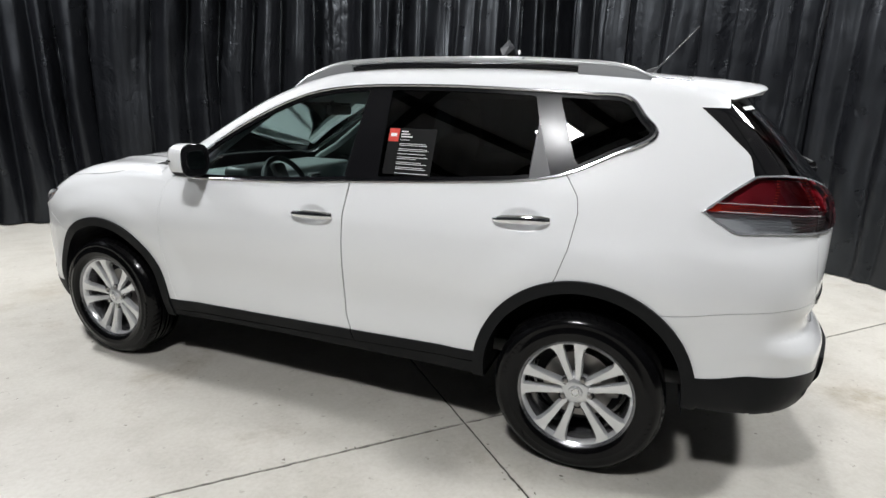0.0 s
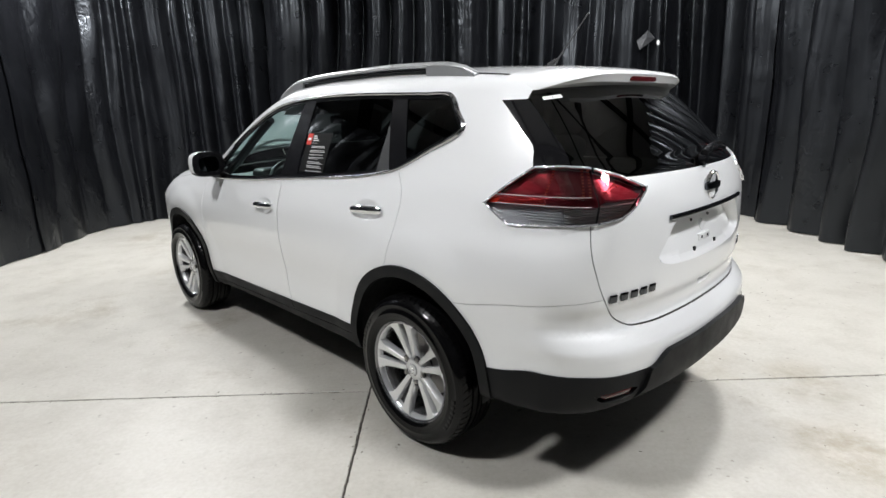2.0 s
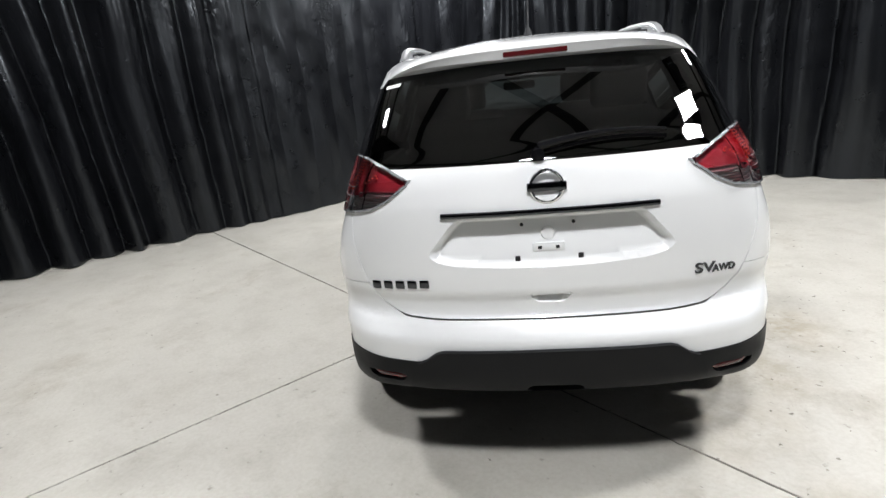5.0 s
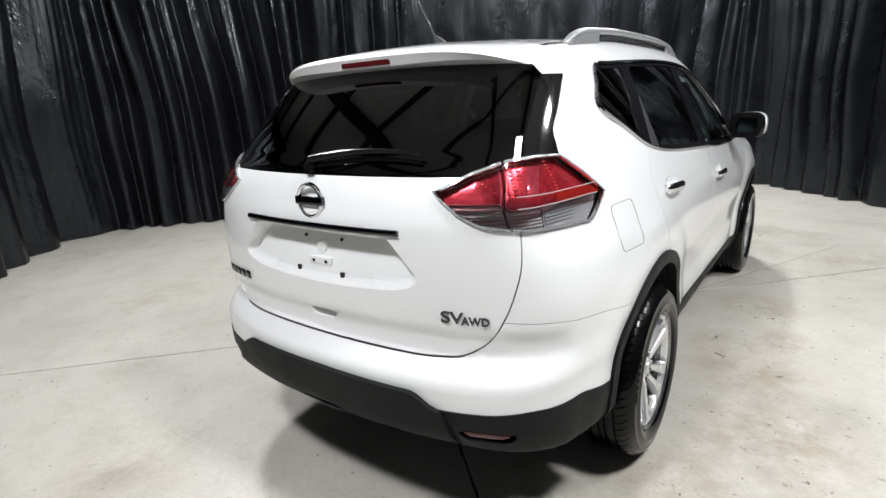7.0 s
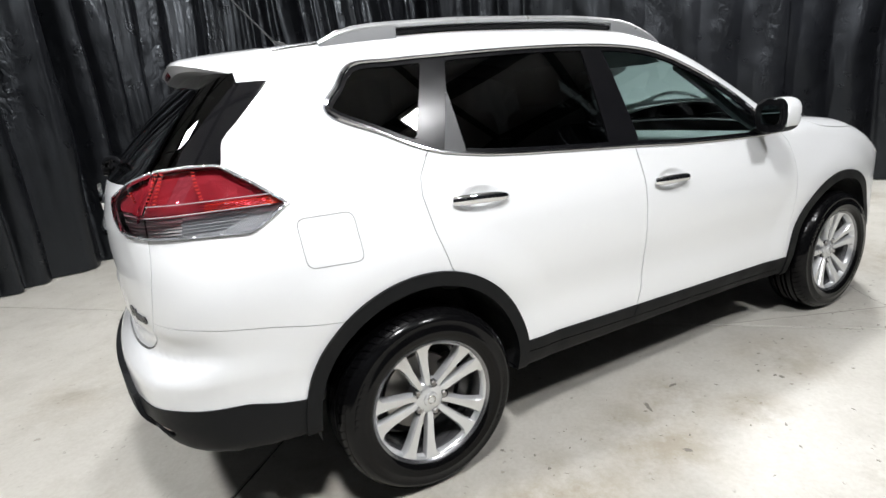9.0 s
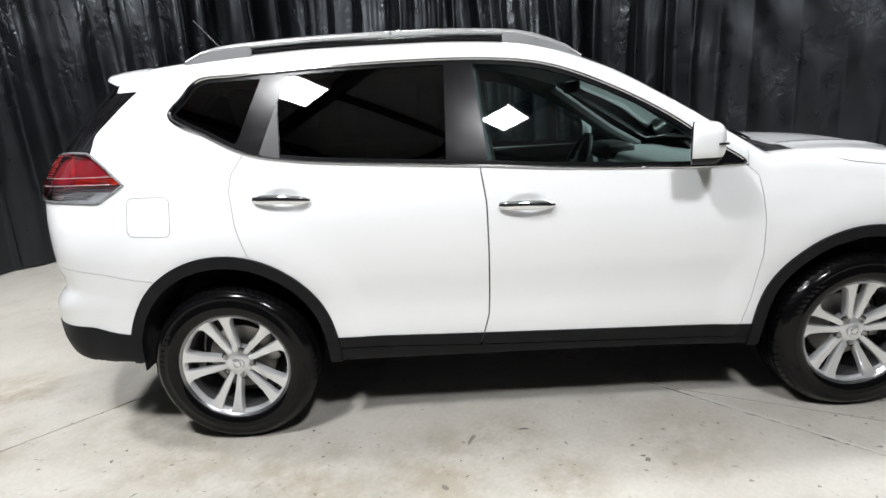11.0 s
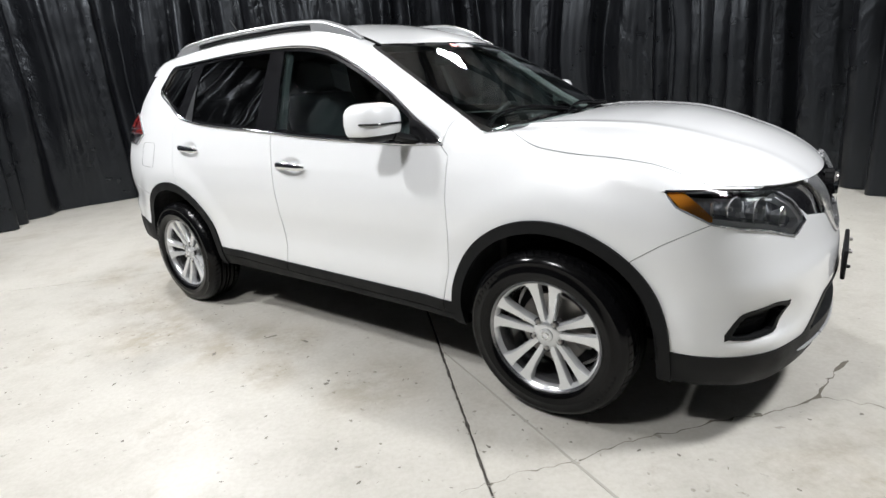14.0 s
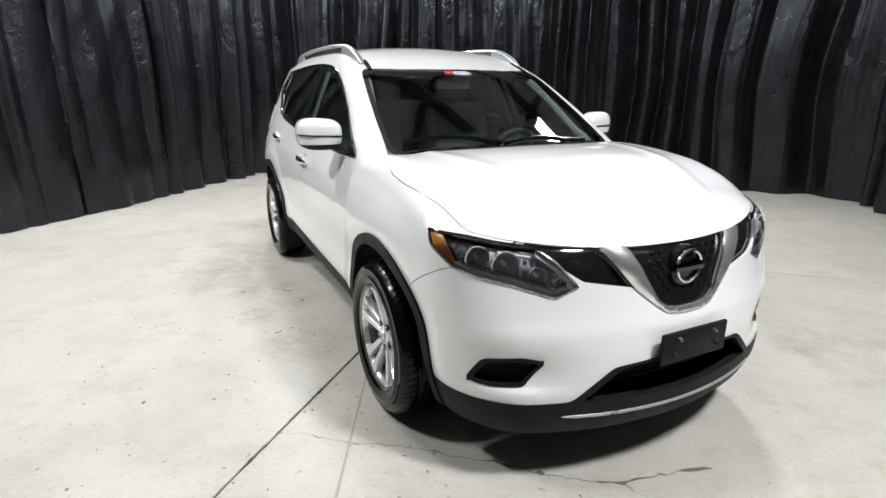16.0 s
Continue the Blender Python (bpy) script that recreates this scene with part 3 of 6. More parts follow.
side_z = smooth_line((0.20, 0.80), (0.33, 0.842), (0.42, 0.864), (0.48, 0.867), (0.56, 0.866), (0.64, 0.873), (0.74, 0.887), (0.85, 0.893), (0.95, 0.888),
                     (1.05, 0.868), (1.15, 0.838), (1.25, 0.7985), (1.383, 0.741), (1.50, 0.686), (1.60, 0.6355), (1.75, 0.55))
taper_low = smooth_line((-0.95, 0.20), (-0.70, 0.085), (-0.50, 0.035), (-0.30, 0.010), (0.0, 0.0), (2.5, 0.0), (2.8, 0.005), (3.1, 0.03), (3.3, 0.055), (3.6, 0.15))
taper_high = smooth_line((-0.9, 0.16), (-0.60, 0.09), (-0.36, 0.045), (-0.19, 0.030), (0.2, 0.010), (0.9, 0.0), (1.2, 0.003), (1.5, 0.012), (1.8, 0.0265), (2.2, 0.050), (2.7, 0.075), (3.1, 0.095), (3.6, 0.22))
roof_x = smooth_line((-0.95, 1.58), (-0.55, 1.632), (-0.19, 1.668), (0.1, 1.690), (0.5, 1.705), (0.9, 1.703), (1.27, 1.680), (1.5, 1.634), (1.74, 1.547),
                     (2.0, 1.410), (2.25, 1.270), (2.5, 1.127), (3.0, 0.83))
hood_x = smooth_line((1.9, 1.09), (2.30, 1.130), (2.45, 1.146), (2.7, 1.152), (2.9, 1.142), (3.1, 1.104), (3.25, 1.055), (3.4, 0.985), (3.5, 0.925), (3.56, 0.885), (3.7, 0.78))
crown = smooth_line((-0.9, 0.16), (0.9, 0.15), (1.4, 0.12), (2.0, 0.05), (2.5, 0.04))
hood_crown = smooth_line((2.3, 0.03), (2.5, 0.04), (2.8, 0.08), (3.05, 0.12), (3.25, 0.19), (3.5, 0.18))
sweep = smooth_line((1.2, 0.0), (1.6, 0.15), (2.0, 0.22), (2.5, 0.28))
hood_crease = smooth_line((2.4, 0.56), (3.0, 0.45), (3.5, 0.30))
nose_z = smooth_line((0.15, 3.50), (0.22, 3.565), (0.32, 3.60), (0.50, 3.605), (0.60, 3.60), (0.68, 3.578), (0.78, 3.556), (0.90, 3.535), (1.0, 3.45), (1.2, 3.1))
tail_z = smooth_line((0.25, -0.80), (0.36, -0.875), (0.48, -0.925), (0.60, -0.930), (0.665, -0.905), (0.70, -0.884), (0.745, -0.888), (0.79, -0.903), (0.95, -0.908),
                     (1.08, -0.903), (1.15, -0.888), (1.232, -0.862), (1.30, -0.8026), (1.40, -0.709), (1.52, -0.581), (1.62, -0.461), (1.8, -0.22))
floor_x = smooth_line((-1.0, 0.40), (-0.6, 0.365), (-0.35, 0.36), (0.1, 0.325), (0.5, 0.318), (2.2, 0.295), (2.6, 0.27), (3.1, 0.225), (3.7, 0.20))


def soft(u):
    return u * u * (3 - 2 * u)


def form(p):
    """Below nought inside the body, above it outside; about in metres."""
    x, s, z = p[..., 0], np.abs(p[..., 1]), p[..., 2]
    up = np.clip((z - 0.82) / 0.33, 0, 1)
    up = up * up * (3 - 2 * up)
    side = (s - side_z(z) + taper_low(x) * (1 - up) + taper_high(x) * up) * (1 - 0.09 * up)
    for cx, cz in ((0.02, 0.388), (2.706, 0.372)):
        r = np.clip((0.64 - np.hypot(x - cx, z - cz)) / 0.13, 0, 1)
        side = side - 0.011 * r * r * (3 - 2 * r)
    bump = soft(np.clip((0.725 - z) / 0.11, 0, 1)) * np.clip((-0.35 - x) / 0.3, 0, 1)
    side = side - 0.024 * bump
    xs = x + sweep(x) * s * s
    slope = np.clip((xs - 1.3) / 0.4, 0, 1)
    top = (z - roof_x(xs) + crown(x) * s * s) * (1 - 0.13 * slope)
    ridge = 0.006 * np.exp(-((s - hood_crease(x)) / 0.045) ** 2)
    top = np.minimum(top, z - hood_x(x) + hood_crown(x) * s * s - ridge)
    nose = (x - nose_z(z) + 0.31 * s ** 2 + 0.11 * s ** 4 + 0.032 * np.exp(-((s - 0.67) / 0.15) ** 2 - ((z - 0.475) / 0.075) ** 2) * soft(np.clip((z - 0.395) / 0.034, 0, 1))) * (1 - 0.1 * np.clip(s / 0.6, 0, 1))
    tail = (tail_z(z) + (0.14 + 0.09 * soft(np.clip((z - 1.15) / 0.12, 0, 1))) * s ** 2 + 0.20 * s ** 4 - x - 0.022 * bump) * (1 - 0.28 * soft(np.clip((z - 1.14) / 0.12, 0, 1)))
    under = floor_x(x) - z
    body = smax(side, nose, 0.14)
    body = smax(body, tail, 0.10)
    body = smax(body, top, 0.05 + 0.04 * np.clip((x - 2.2) / 0.5, 0, 1))
    return smax(body, under, 0.03)


def slope_of(p, e=0.002):
    g = np.stack([form(p + e * np.eye(3)[i]) - form(p - e * np.eye(3)[i]) for i in range(3)], -1)
    return g / np.maximum(np.linalg.norm(g, axis=-1, keepdims=True), 1e-9)


def body_skin(h=0.021):
    """A net of small triangles over the half body, y from 0 outwards."""
    ax = [np.arange(-1.06, 3.74, h), np.arange(-2.5 * h, 1.0, h), np.arange(0.14, 1.78, h)]
    grid = np.stack(np.meshgrid(*ax, indexing="ij"), -1)
    f = form(grid)
    inside = f < 0
    n = np.array(f.shape)
    corner = [inside[i:n[0] - 1 + i, j:n[1] - 1 + j, k:n[2] - 1 + k] for i in (0, 1) for j in (0, 1) for k in (0, 1)]
    some, every = np.any(corner, axis=0), np.all(corner, axis=0)
    cells = np.argwhere(some & ~every)
    ident = -np.ones(n - 1, int)
    ident[tuple(cells.T)] = np.arange(len(cells))
    p = np.stack([ax[i][cells[:, i]] + h / 2 for i in range(3)], -1)
    for _ in range(6):
        e = 0.003
        g = np.stack([(form(p + e * np.eye(3)[i]) - form(p - e * np.eye(3)[i])) / (2 * e) for i in range(3)], -1)
        p = p - np.clip(form(p) / np.maximum((g * g).sum(-1), 0.25), -0.02, 0.02)[:, None] * g
    tris = []
    for a in range(3):
        b, c = (a + 1) % 3, (a + 2) % 3
        lo, hi = [slice(None)] * 3, [slice(None)] * 3
        lo[a], hi[a] = slice(0, -1), slice(1, None)
        first, second = inside[tuple(lo)], inside[tuple(hi)]
        at = np.argwhere(first != second)
        at = at[(at[:, b] > 0) & (at[:, c] > 0) & (at[:, b] < n[b] - 1) & (at[:, c] < n[c] - 1)]
        out = first[tuple(at.T)]
        db, dc = np.eye(3, dtype=int)[b], np.eye(3, dtype=int)[c]
        quad = np.stack([ident[tuple((at - db - dc).T)], ident[tuple((at - dc).T)], ident[tuple(at.T)], ident[tuple((at - db).T)]], -1)
        quad[~out] = quad[~out][:, ::-1]
        quad = quad[(quad >= 0).all(1)]
        tris += [quad[:, [0, 1, 2]], quad[:, [0, 2, 3]]]
    return p, np.concatenate(tris)


class Skin:
    """The half body's triangles with a label each; cut() splits them along the line where a measure is nought."""

    def __init__(self):
        self.v, self.t = body_skin()
        self.label = np.full(len(self.t), "paint", dtype=object)
        self.cut(self.v[:, 1])
        self.v[np.abs(self.v[:, 1]) < 1e-5, 1] = 0
        keep = self.v[self.t].mean(1)[:, 1] > 0
        self.t, self.label = self.t[keep], self.label[keep]

    def cut(self, f):
        f = np.where(np.abs(f) < 2e-5, 2e-5, f)
        up = f[self.t] > 0
        k = up.sum(1)
        mixed = (k == 1) | (k == 2)
        if not mixed.any():
            return
        t, u = self.t[mixed], up[mixed]
        lone = np.where(u.sum(1) == 1, np.argmax(u, 1), np.argmin(u, 1))
        r = np.arange(len(t))
        a, b, c = t[r, lone], t[r, (lone + 1) % 3], t[r, (lone + 2) % 3]
        pairs = np.sort(np.concatenate([np.stack([a, b], 1), np.stack([a, c], 1)]), 1)
        edges, back = np.unique(pairs, axis=0, return_inverse=True)
        back = back.reshape(-1)
        w = f[edges[:, 0]] / (f[edges[:, 0]] - f[edges[:, 1]])
        fresh = self.v[edges[:, 0]] * (1 - w)[:, None] + self.v[edges[:, 1]] * w[:, None]
        ab, ac = back[:len(t)] + len(self.v), back[len(t):] + len(self.v)
        self.v = np.concatenate([self.v, fresh])
        kept = self.label[mixed]
        self.t = np.concatenate([self.t[~mixed], np.stack([a, ab, ac], 1), np.stack([ab, b, c], 1), np.stack([ab, c, ac], 1)])
        self.label = np.concatenate([self.label[~mixed], kept, kept, kept])

    def mark(self, measure, to, source=("paint",), gap=0.0):
        """Cuts along measure = 0 and gives what lies inside (below nought) a new label; gap: a seam of that width inside the line."""
        self.cut(measure(self.v))
        if gap:
            self.cut(measure(self.v) + gap)
        f = measure(self.v[self.t].mean(1))
        known = np.isin(self.label, source)
        relabel = (lambda old: to[old]) if isinstance(to, dict) else (lambda old: to)
        for old in source:
            own = known & (self.label == old)
            self.label[own & (f < -gap)] = relabel(old)
            if gap:
                self.label[own & (f < 0) & (f >= -gap)] = "gap"


def rounded(pts, r=0.02, n=4):
    """A closed outline with its corners rounded off."""
    out = []
    m = len(pts)
    for i in range(m):
        p, a, b = np.array(pts[i], float), np.array(pts[i - 1], float), np.array(pts[(i + 1) % m], float)
        la, lb = np.linalg.norm(a - p), np.linalg.norm(b - p)
        q = min(r, 0.45 * la, 0.45 * lb)
        s, e = p + (a - p) / la * q, p + (b - p) / lb * q
        for j in range(n + 1):
            t = j / n
            out.append((1 - t) ** 2 * s + 2 * t * (1 - t) * p + t * t * e)
    return np.array(out)


def flowing(pts, n=6):
    """A smooth closed line through the points."""
    p = np.array(pts, float)
    out = []
    for i in range(len(p)):
        a, b, c, d = p[i - 1], p[i], p[(i + 1) % len(p)], p[(i + 2) % len(p)]
        for j in range(n):
            t = j / n
            out.append(0.5 * (2 * b + (c - a) * t + (2 * a - 5 * b + 4 * c - d) * t * t + (3 * b - a - 3 * c + d) * t ** 3))
    return np.array(out)


def inside_of(outline, uv):
    """Distance to a closed outline, below nought inside."""
    a, b = outline, np.roll(outline, -1, 0)
    lo, hi = outline.min(0) - 0.08, outline.max(0) + 0.08
    near = ((uv > lo) & (uv < hi)).all(1)
    f = np.full(len(uv), 0.08)
    if near.any():
        p = uv[near]
        ba = b - a
        t = np.clip(((p[:, None] - a) * ba).sum(-1) / np.maximum((ba * ba).sum(-1), 1e-12), 0, 1)
        d = np.linalg.norm(p[:, None] - a - t[..., None] * ba, axis=-1).min(1)
        cross = ((a[:, 1] > p[:, None, 1]) != (b[:, 1] > p[:, None, 1])) & (p[:, None, 0] < ba[:, 0] * (p[:, None, 1] - a[:, 1]) / np.where(np.abs(ba[:, 1]) < 1e-12, 1e-12, ba[:, 1]) + a[:, 0])
        f[near] = np.where(cross.sum(1) % 2 == 1, -d, d)
    return f


def on_side(outline):
    return lambda v: np.where(v[:, 1] > 0.45, inside_of(outline, v[:, [0, 2]]), 0.08)


def on_tail(outline, plan=True):
    """plan: the outline runs round the corner, along y + x."""
    return lambda v: np.where(v[:, 0] < 0.1, inside_of(outline, np.stack([v[:, 1] + v[:, 0] if plan else v[:, 1], v[:, 2]], 1)), 0.08)


def on_nose(outline, plan=True):
    return lambda v: np.where(v[:, 0] > 2.85, inside_of(outline, np.stack([v[:, 1] - v[:, 0] if plan else v[:, 1], v[:, 2]], 1)), 0.08)


def on_top(outline, least=0.9):
    return lambda v: np.where(v[:, 2] > least, inside_of(outline, v[:, [0, 1]]), 0.08)


def both_of(*fs):
    return lambda v: np.max([f(v) for f in fs], axis=0)


def arch(cx, cz, r):
    return lambda v: np.where(v[:, 1] > 0.5, np.where(v[:, 2] > cz, np.hypot(v[:, 0] - cx, v[:, 2] - cz), np.abs(v[:, 0] - cx)) - r, 0.08)


REAR_ARCH, FRONT_ARCH = (0.02, 0.388), (2.706, 0.372)
WINDOWS = flowing([(-0.165, 1.40), (-0.115, 1.475), (-0.045, 1.546), (0.10, 1.556), (0.26, 1.563), (0.67, 1.576), (1.07, 1.573), (1.33, 1.55), (1.51, 1.502), (1.72, 1.408), (1.90, 1.306), (2.04, 1.208),
                   (2.20, 1.104), (2.12, 1.090), (1.92, 1.094), (1.45, 1.118), (1.11, 1.145), (0.54, 1.184), (0.31, 1.208), (0.14, 1.245), (-0.02, 1.322)])
FRONT_DOOR = [(2.21, 1.085), (2.255, 1.045), (2.265, 0.90), (2.268, 0.72), (2.245, 0.545), (2.205, 0.405), (2.195, 0.343), (1.085, 0.372), (1.10, 0.425), (1.124, 0.513), (1.129, 0.61), (1.13, 0.79), (1.128, 1.0), (1.11, 1.13), (1.11, 1.145), (1.60, 1.19), (2.0, 1.17)]
REAR_DOOR = [(1.11, 1.145), (1.11, 1.13), (1.128, 1.0), (1.13, 0.79), (1.129, 0.61), (1.124, 0.513), (1.10, 0.425), (1.085, 0.372), (0.40, 0.40), (0.30, 0.62), (0.14, 0.83), (0.10, 0.96), (0.08, 1.095), (0.09, 1.16), (0.14, 1.235), (0.20, 1.26), (0.5, 1.22)]
TAIL_LAMP = rounded([(-0.375, 1.190), (-0.22, 1.240), (-0.07, 1.270), (0.06, 1.277), (0.185, 1.274), (0.31, 1.213), (0.44, 1.140), (0.375, 1.095), (0.325, 1.066), (0.13, 1.074), (-0.06, 1.083), (-0.21, 1.099), (-0.285, 1.127)], 0.012)
HEAD_LAMP = rounded([(-2.275, 0.948), (-2.51, 0.939), (-2.83, 0.914), (-2.94, 0.868), (-3.055, 0.782), (-2.95, 0.742), (-2.74, 0.790), (-2.45, 0.835), (-2.31, 0.893)], 0.012)
clad_top, clad_seam = smooth_line((0.3, 0.450), (1.10, 0.429), (2.3, 0.404)), smooth_line((0.3, 0.404), (1.08, 0.374), (2.3, 0.340))
hood_edge = smooth_line((0.0, 0.893), (0.15, 0.895), (0.35, 0.903), (0.47, 0.911), (0.63, 0.929), (0.74, 0.944), (0.9, 0.955))
HOOD = rounded([(2.56, -0.1), (2.55, 0.2), (2.50, 0.45), (2.44, 0.64), (2.52, 0.745), (2.62, 0.79), (2.80, 0.797), (3.00, 0.786), (3.14, 0.758), (3.235, 0.738), (3.34, 0.64), (3.9, 0.6), (3.9, -0.1)], 0.05)
WINDSHIELD = rounded([(1.772, -0.1), (1.765, 0.15), (1.735, 0.35), (1.655, 0.568), (1.70, 0.598), (1.88, 0.632), (2.10, 0.664), (2.32, 0.688), (2.39, 0.655), (2.44, 0.40), (2.48, 0.15), (2.485, -0.1)], 0.03)
COWL = rounded([(2.0, -0.1), (2.0, 0.6), (2.30, 0.69), (2.46, 0.70), (2.50, 0.66), (2.50, 0.45), (2.55, 0.2), (2.56, -0.1)], 0.03)
TAILGATE = rounded([(-0.05, 1.30), (-0.05, 0.985), (-0.10, 0.866), (-0.14, 0.80), (-0.185, 0.735), (-0.28, 0.688), (-0.45, 0.680), (-1.3, 0.680), (-1.3, 1.30)], 0.05)
REAR_BLACK = rounded([(0.7, 0.50), (0.43, 0.503), (0.23, 0.537), (-0.04, 0.541), (-0.25, 0.532), (-0.43, 0.530), (-0.51, 0.582), (-1.3, 0.592), (-1.3, 0.1), (0.7, 0.1)], 0.03)
FRONT_BLACK = rounded([(-2.0, 0.375), (-2.34, 0.368), (-2.55, 0.360), (-2.86, 0.360), (-3.06, 0.365), (-3.25, 0.488), (-3.46, 0.502), (-3.8, 0.507), (-3.8, 0.05), (-2.0, 0.05)], 0.03)
FOG = rounded([(0.785, 0.428), (0.742, 0.522), (0.63, 0.538), (0.555, 0.523), (0.62, 0.424), (0.72, 0.418)], 0.015)
FOG_IN = rounded([(0.765, 0.437), (0.731, 0.510), (0.63, 0.525), (0.573, 0.513), (0.630, 0.436), (0.71, 0.430)], 0.01)
INTAKE = rounded([(0.43, 0.366), (0.295, 0.480), (0.14, 0.493), (-0.1, 0.497), (-0.1, 0.348)], 0.02)
GRILLE = [(0.80, 0.97), (0.60, 0.92), (0.525, 0.865), (0.425, 0.797), (0.235, 0.763), (0.125, 0.672), (0.09, 0.655), (-0.1, 0.650), (-0.1, 0.93), (0.35, 0.93)]
VEE = [(0.375, 0.93), (0.24, 0.765), (0.140, 0.684), (0.10, 0.660), (-0.1, 0.652), (-0.1, 0.668), (0.092, 0.674), (0.142, 0.704), (0.268, 0.93)]
BUMPER_SEAM = [(2.80, 0.10), (2.98, 0.66), (3.03, 0.708), (3.12, 0.770), (3.21, 0.818), (3.27, 0.845), (3.9, 0.86), (3.9, 0.05), (2.8, 0.05)]
REAR_SEAM = [(0.9, 0.72), (0.59, 0.747), (0.34, 0.781), (0.11, 0.805), (-0.10, 0.817), (-0.3, 0.823), (-1.3, 0.823), (-1.3, 0.05), (0.9, 0.05)]
SKID = rounded([(-0.1, 0.70), (0.405, 0.70), (0.42, 0.585), (0.50, 0.53), (0.56, 0.36), (0.57, 0.2), (-0.1, 0.2)], 0.012)
TOW_SLOT = rounded([(-0.1, 0.452), (0.085, 0.452), (0.105, 0.425), (0.09, 0.408), (-0.1, 0.408)], 0.01)
REFLEX = rounded([(-0.345, 0.462), (-0.30, 0.474), (-0.14, 0.470), (-0.085, 0.455), (-0.13, 0.430), (-0.29, 0.430)], 0.012)
PLATE_BAY = rounded([(-0.1, 1.062), (0.315, 1.060), (0.425, 0.930), (0.395, 0.905), (0.33, 0.888), (0.15, 0.877), (-0.1, 0.874)], 0.03)

LATCH = rounded([(-0.1, 0.772), (0.078, 0.772), (0.045, 0.738), (-0.1, 0.738)], 0.01)


def cup_outline(x, z):
    """An oval round a door handle."""
    return np.array([(x + 0.100 * math.cos(a), z + 0.050 * math.sin(a)) for a in np.linspace(0, 2 * math.pi, 33)[:-1]])


def lamp_split(z):
    """Where the lamp parts between body and tailgate, as y + x; it bulges towards the tailgate."""
    return -0.085 - 0.022 * np.exp(-((z - 1.15) / 0.05) ** 2)


def label_skin(k):
    low = slope_of(k.v[k.t].mean(1))
    k.label[(low[:, 2] < -0.7) & (k.v[k.t].mean(1)[:, 2] < 0.6)] = "under"
    side = ("paint", "under")
    for (cx, cz), inner, outer, name in ((REAR_ARCH, 0.403, 0.453, "arch_rear"), (FRONT_ARCH, 0.405, 0.453, "arch_front")):
        k.mark(arch(cx, cz, outer), name, ("paint",))
        k.mark(arch(cx, cz, inner), "hole", (name, "under"))
    k.mark(on_tail(REAR_BLACK), "rear_black")
    k.mark(lambda v: np.where(v[:, 0] < -0.5, inside_of(SKID, v[:, 1:]), 0.08), "rear_skid", ("rear_black",))
    k.mark(lambda v: np.where(v[:, 0] < -0.5, inside_of(TOW_SLOT, v[:, 1:]), 0.08), "tow_slot", ("rear_skid",))
    k.mark(on_tail(REFLEX), "reflex", ("rear_black",))
    k.mark(on_nose(FRONT_BLACK), "front_black")
    k.mark(lambda v: np.where((v[:, 1] > 0.5) & (v[:, 0] > 0.3) & (v[:, 0] < 2.4), v[:, 2] - clad_top(v[:, 0]), 0.08), "sill")
    k.mark(on_side(WINDOWS), "trim")
    inner = lambda v: on_side(WINDOWS)(v) + 0.021
    k.mark(both_of(inner, on_side(rounded([(1.095, 1.60), (1.152, 1.10), (2.05, 1.05), (2.03, 1.17), (1.95, 1.60)], 0.02))), "glass_front_door", ("trim",))
    k.mark(both_of(inner, on_side(rounded([(0.335, 1.60), (0.285, 1.44), (0.305, 1.10), (0.972, 1.10), (0.985, 1.60)], 0.02))), "glass_rear_door", ("trim",))
    k.mark(both_of(inner, on_side(rounded([(-0.3, 1.20), (-0.3, 1.60), (0.238, 1.60), (0.085, 1.20)], 0.02))), "glass_quarter", ("trim",))
    k.mark(on_side(np.array([(0.283, 1.435), (0.300, 1.10), (0.16, 1.10)])), "wedge", ("trim",))
    k.mark(on_top(COWL, 1.0), "cowl")
    k.mark(on_top(WINDSHIELD, 1.0), "frit", ("paint", "cowl"))
    k.mark(lambda v: on_top(WINDSHIELD, 1.0)(v) + 0.028, "windshield", ("frit",))
    # back: dark glass with black side panels, lamps
    white_edge = smooth_line((1.15, 0.195), (1.29, 0.190), (1.335, 0.182), (1.40, 0.23), (1.52, 0.325), (1.75, 0.52))
    glass_edge = smooth_line((1.15, 0.0), (1.295, 0.02), (1.41, 0.10), (1.54, 0.21), (1.75, 0.40))
    k.mark(lambda v: np.where(v[:, 0] < 0.15, np.maximum(v[:, 1] + v[:, 0] - white_edge(v[:, 2]), 1.233 - v[:, 2]), 0.08), "side_panel")
    k.mark(lambda v: np.where(v[:, 0] < 0.15, v[:, 1] + v[:, 0] - glass_edge(v[:, 2]), 0.08), "back_glass", ("side_panel",))
    k.mark(lambda v: np.where((v[:, 0] < 0.2) & (v[:, 2] > 1.5), np.maximum(roof_x(v[:, 0]) - crown(v[:, 0]) * v[:, 1] ** 2 - 0.012 - v[:, 2], v[:, 0] + 0.20), 0.08), "paint", ("back_glass", "side_panel"))
    k.mark(lambda v: np.where((v[:, 0] > -0.42) & (v[:, 0] < 0.2), 1.513 - v[:, 2], 0.08), "paint", ("side_panel", "back_glass"))
    k.mark(on_tail(TAIL_LAMP), "tail_lamp", ("paint", "side_panel", "back_glass"))
    split = lambda v: v[:, 1] + v[:, 0] - lamp_split(v[:, 2])
    k.mark(split, "gate_lamp", ("tail_lamp",))
    # nose
    k.mark(on_nose(HEAD_LAMP), "head_lamp")
    k.mark(both_of(on_nose(np.array(GRILLE), False), lambda v: v[:, 2] - hood_edge(v[:, 1])), "grille")
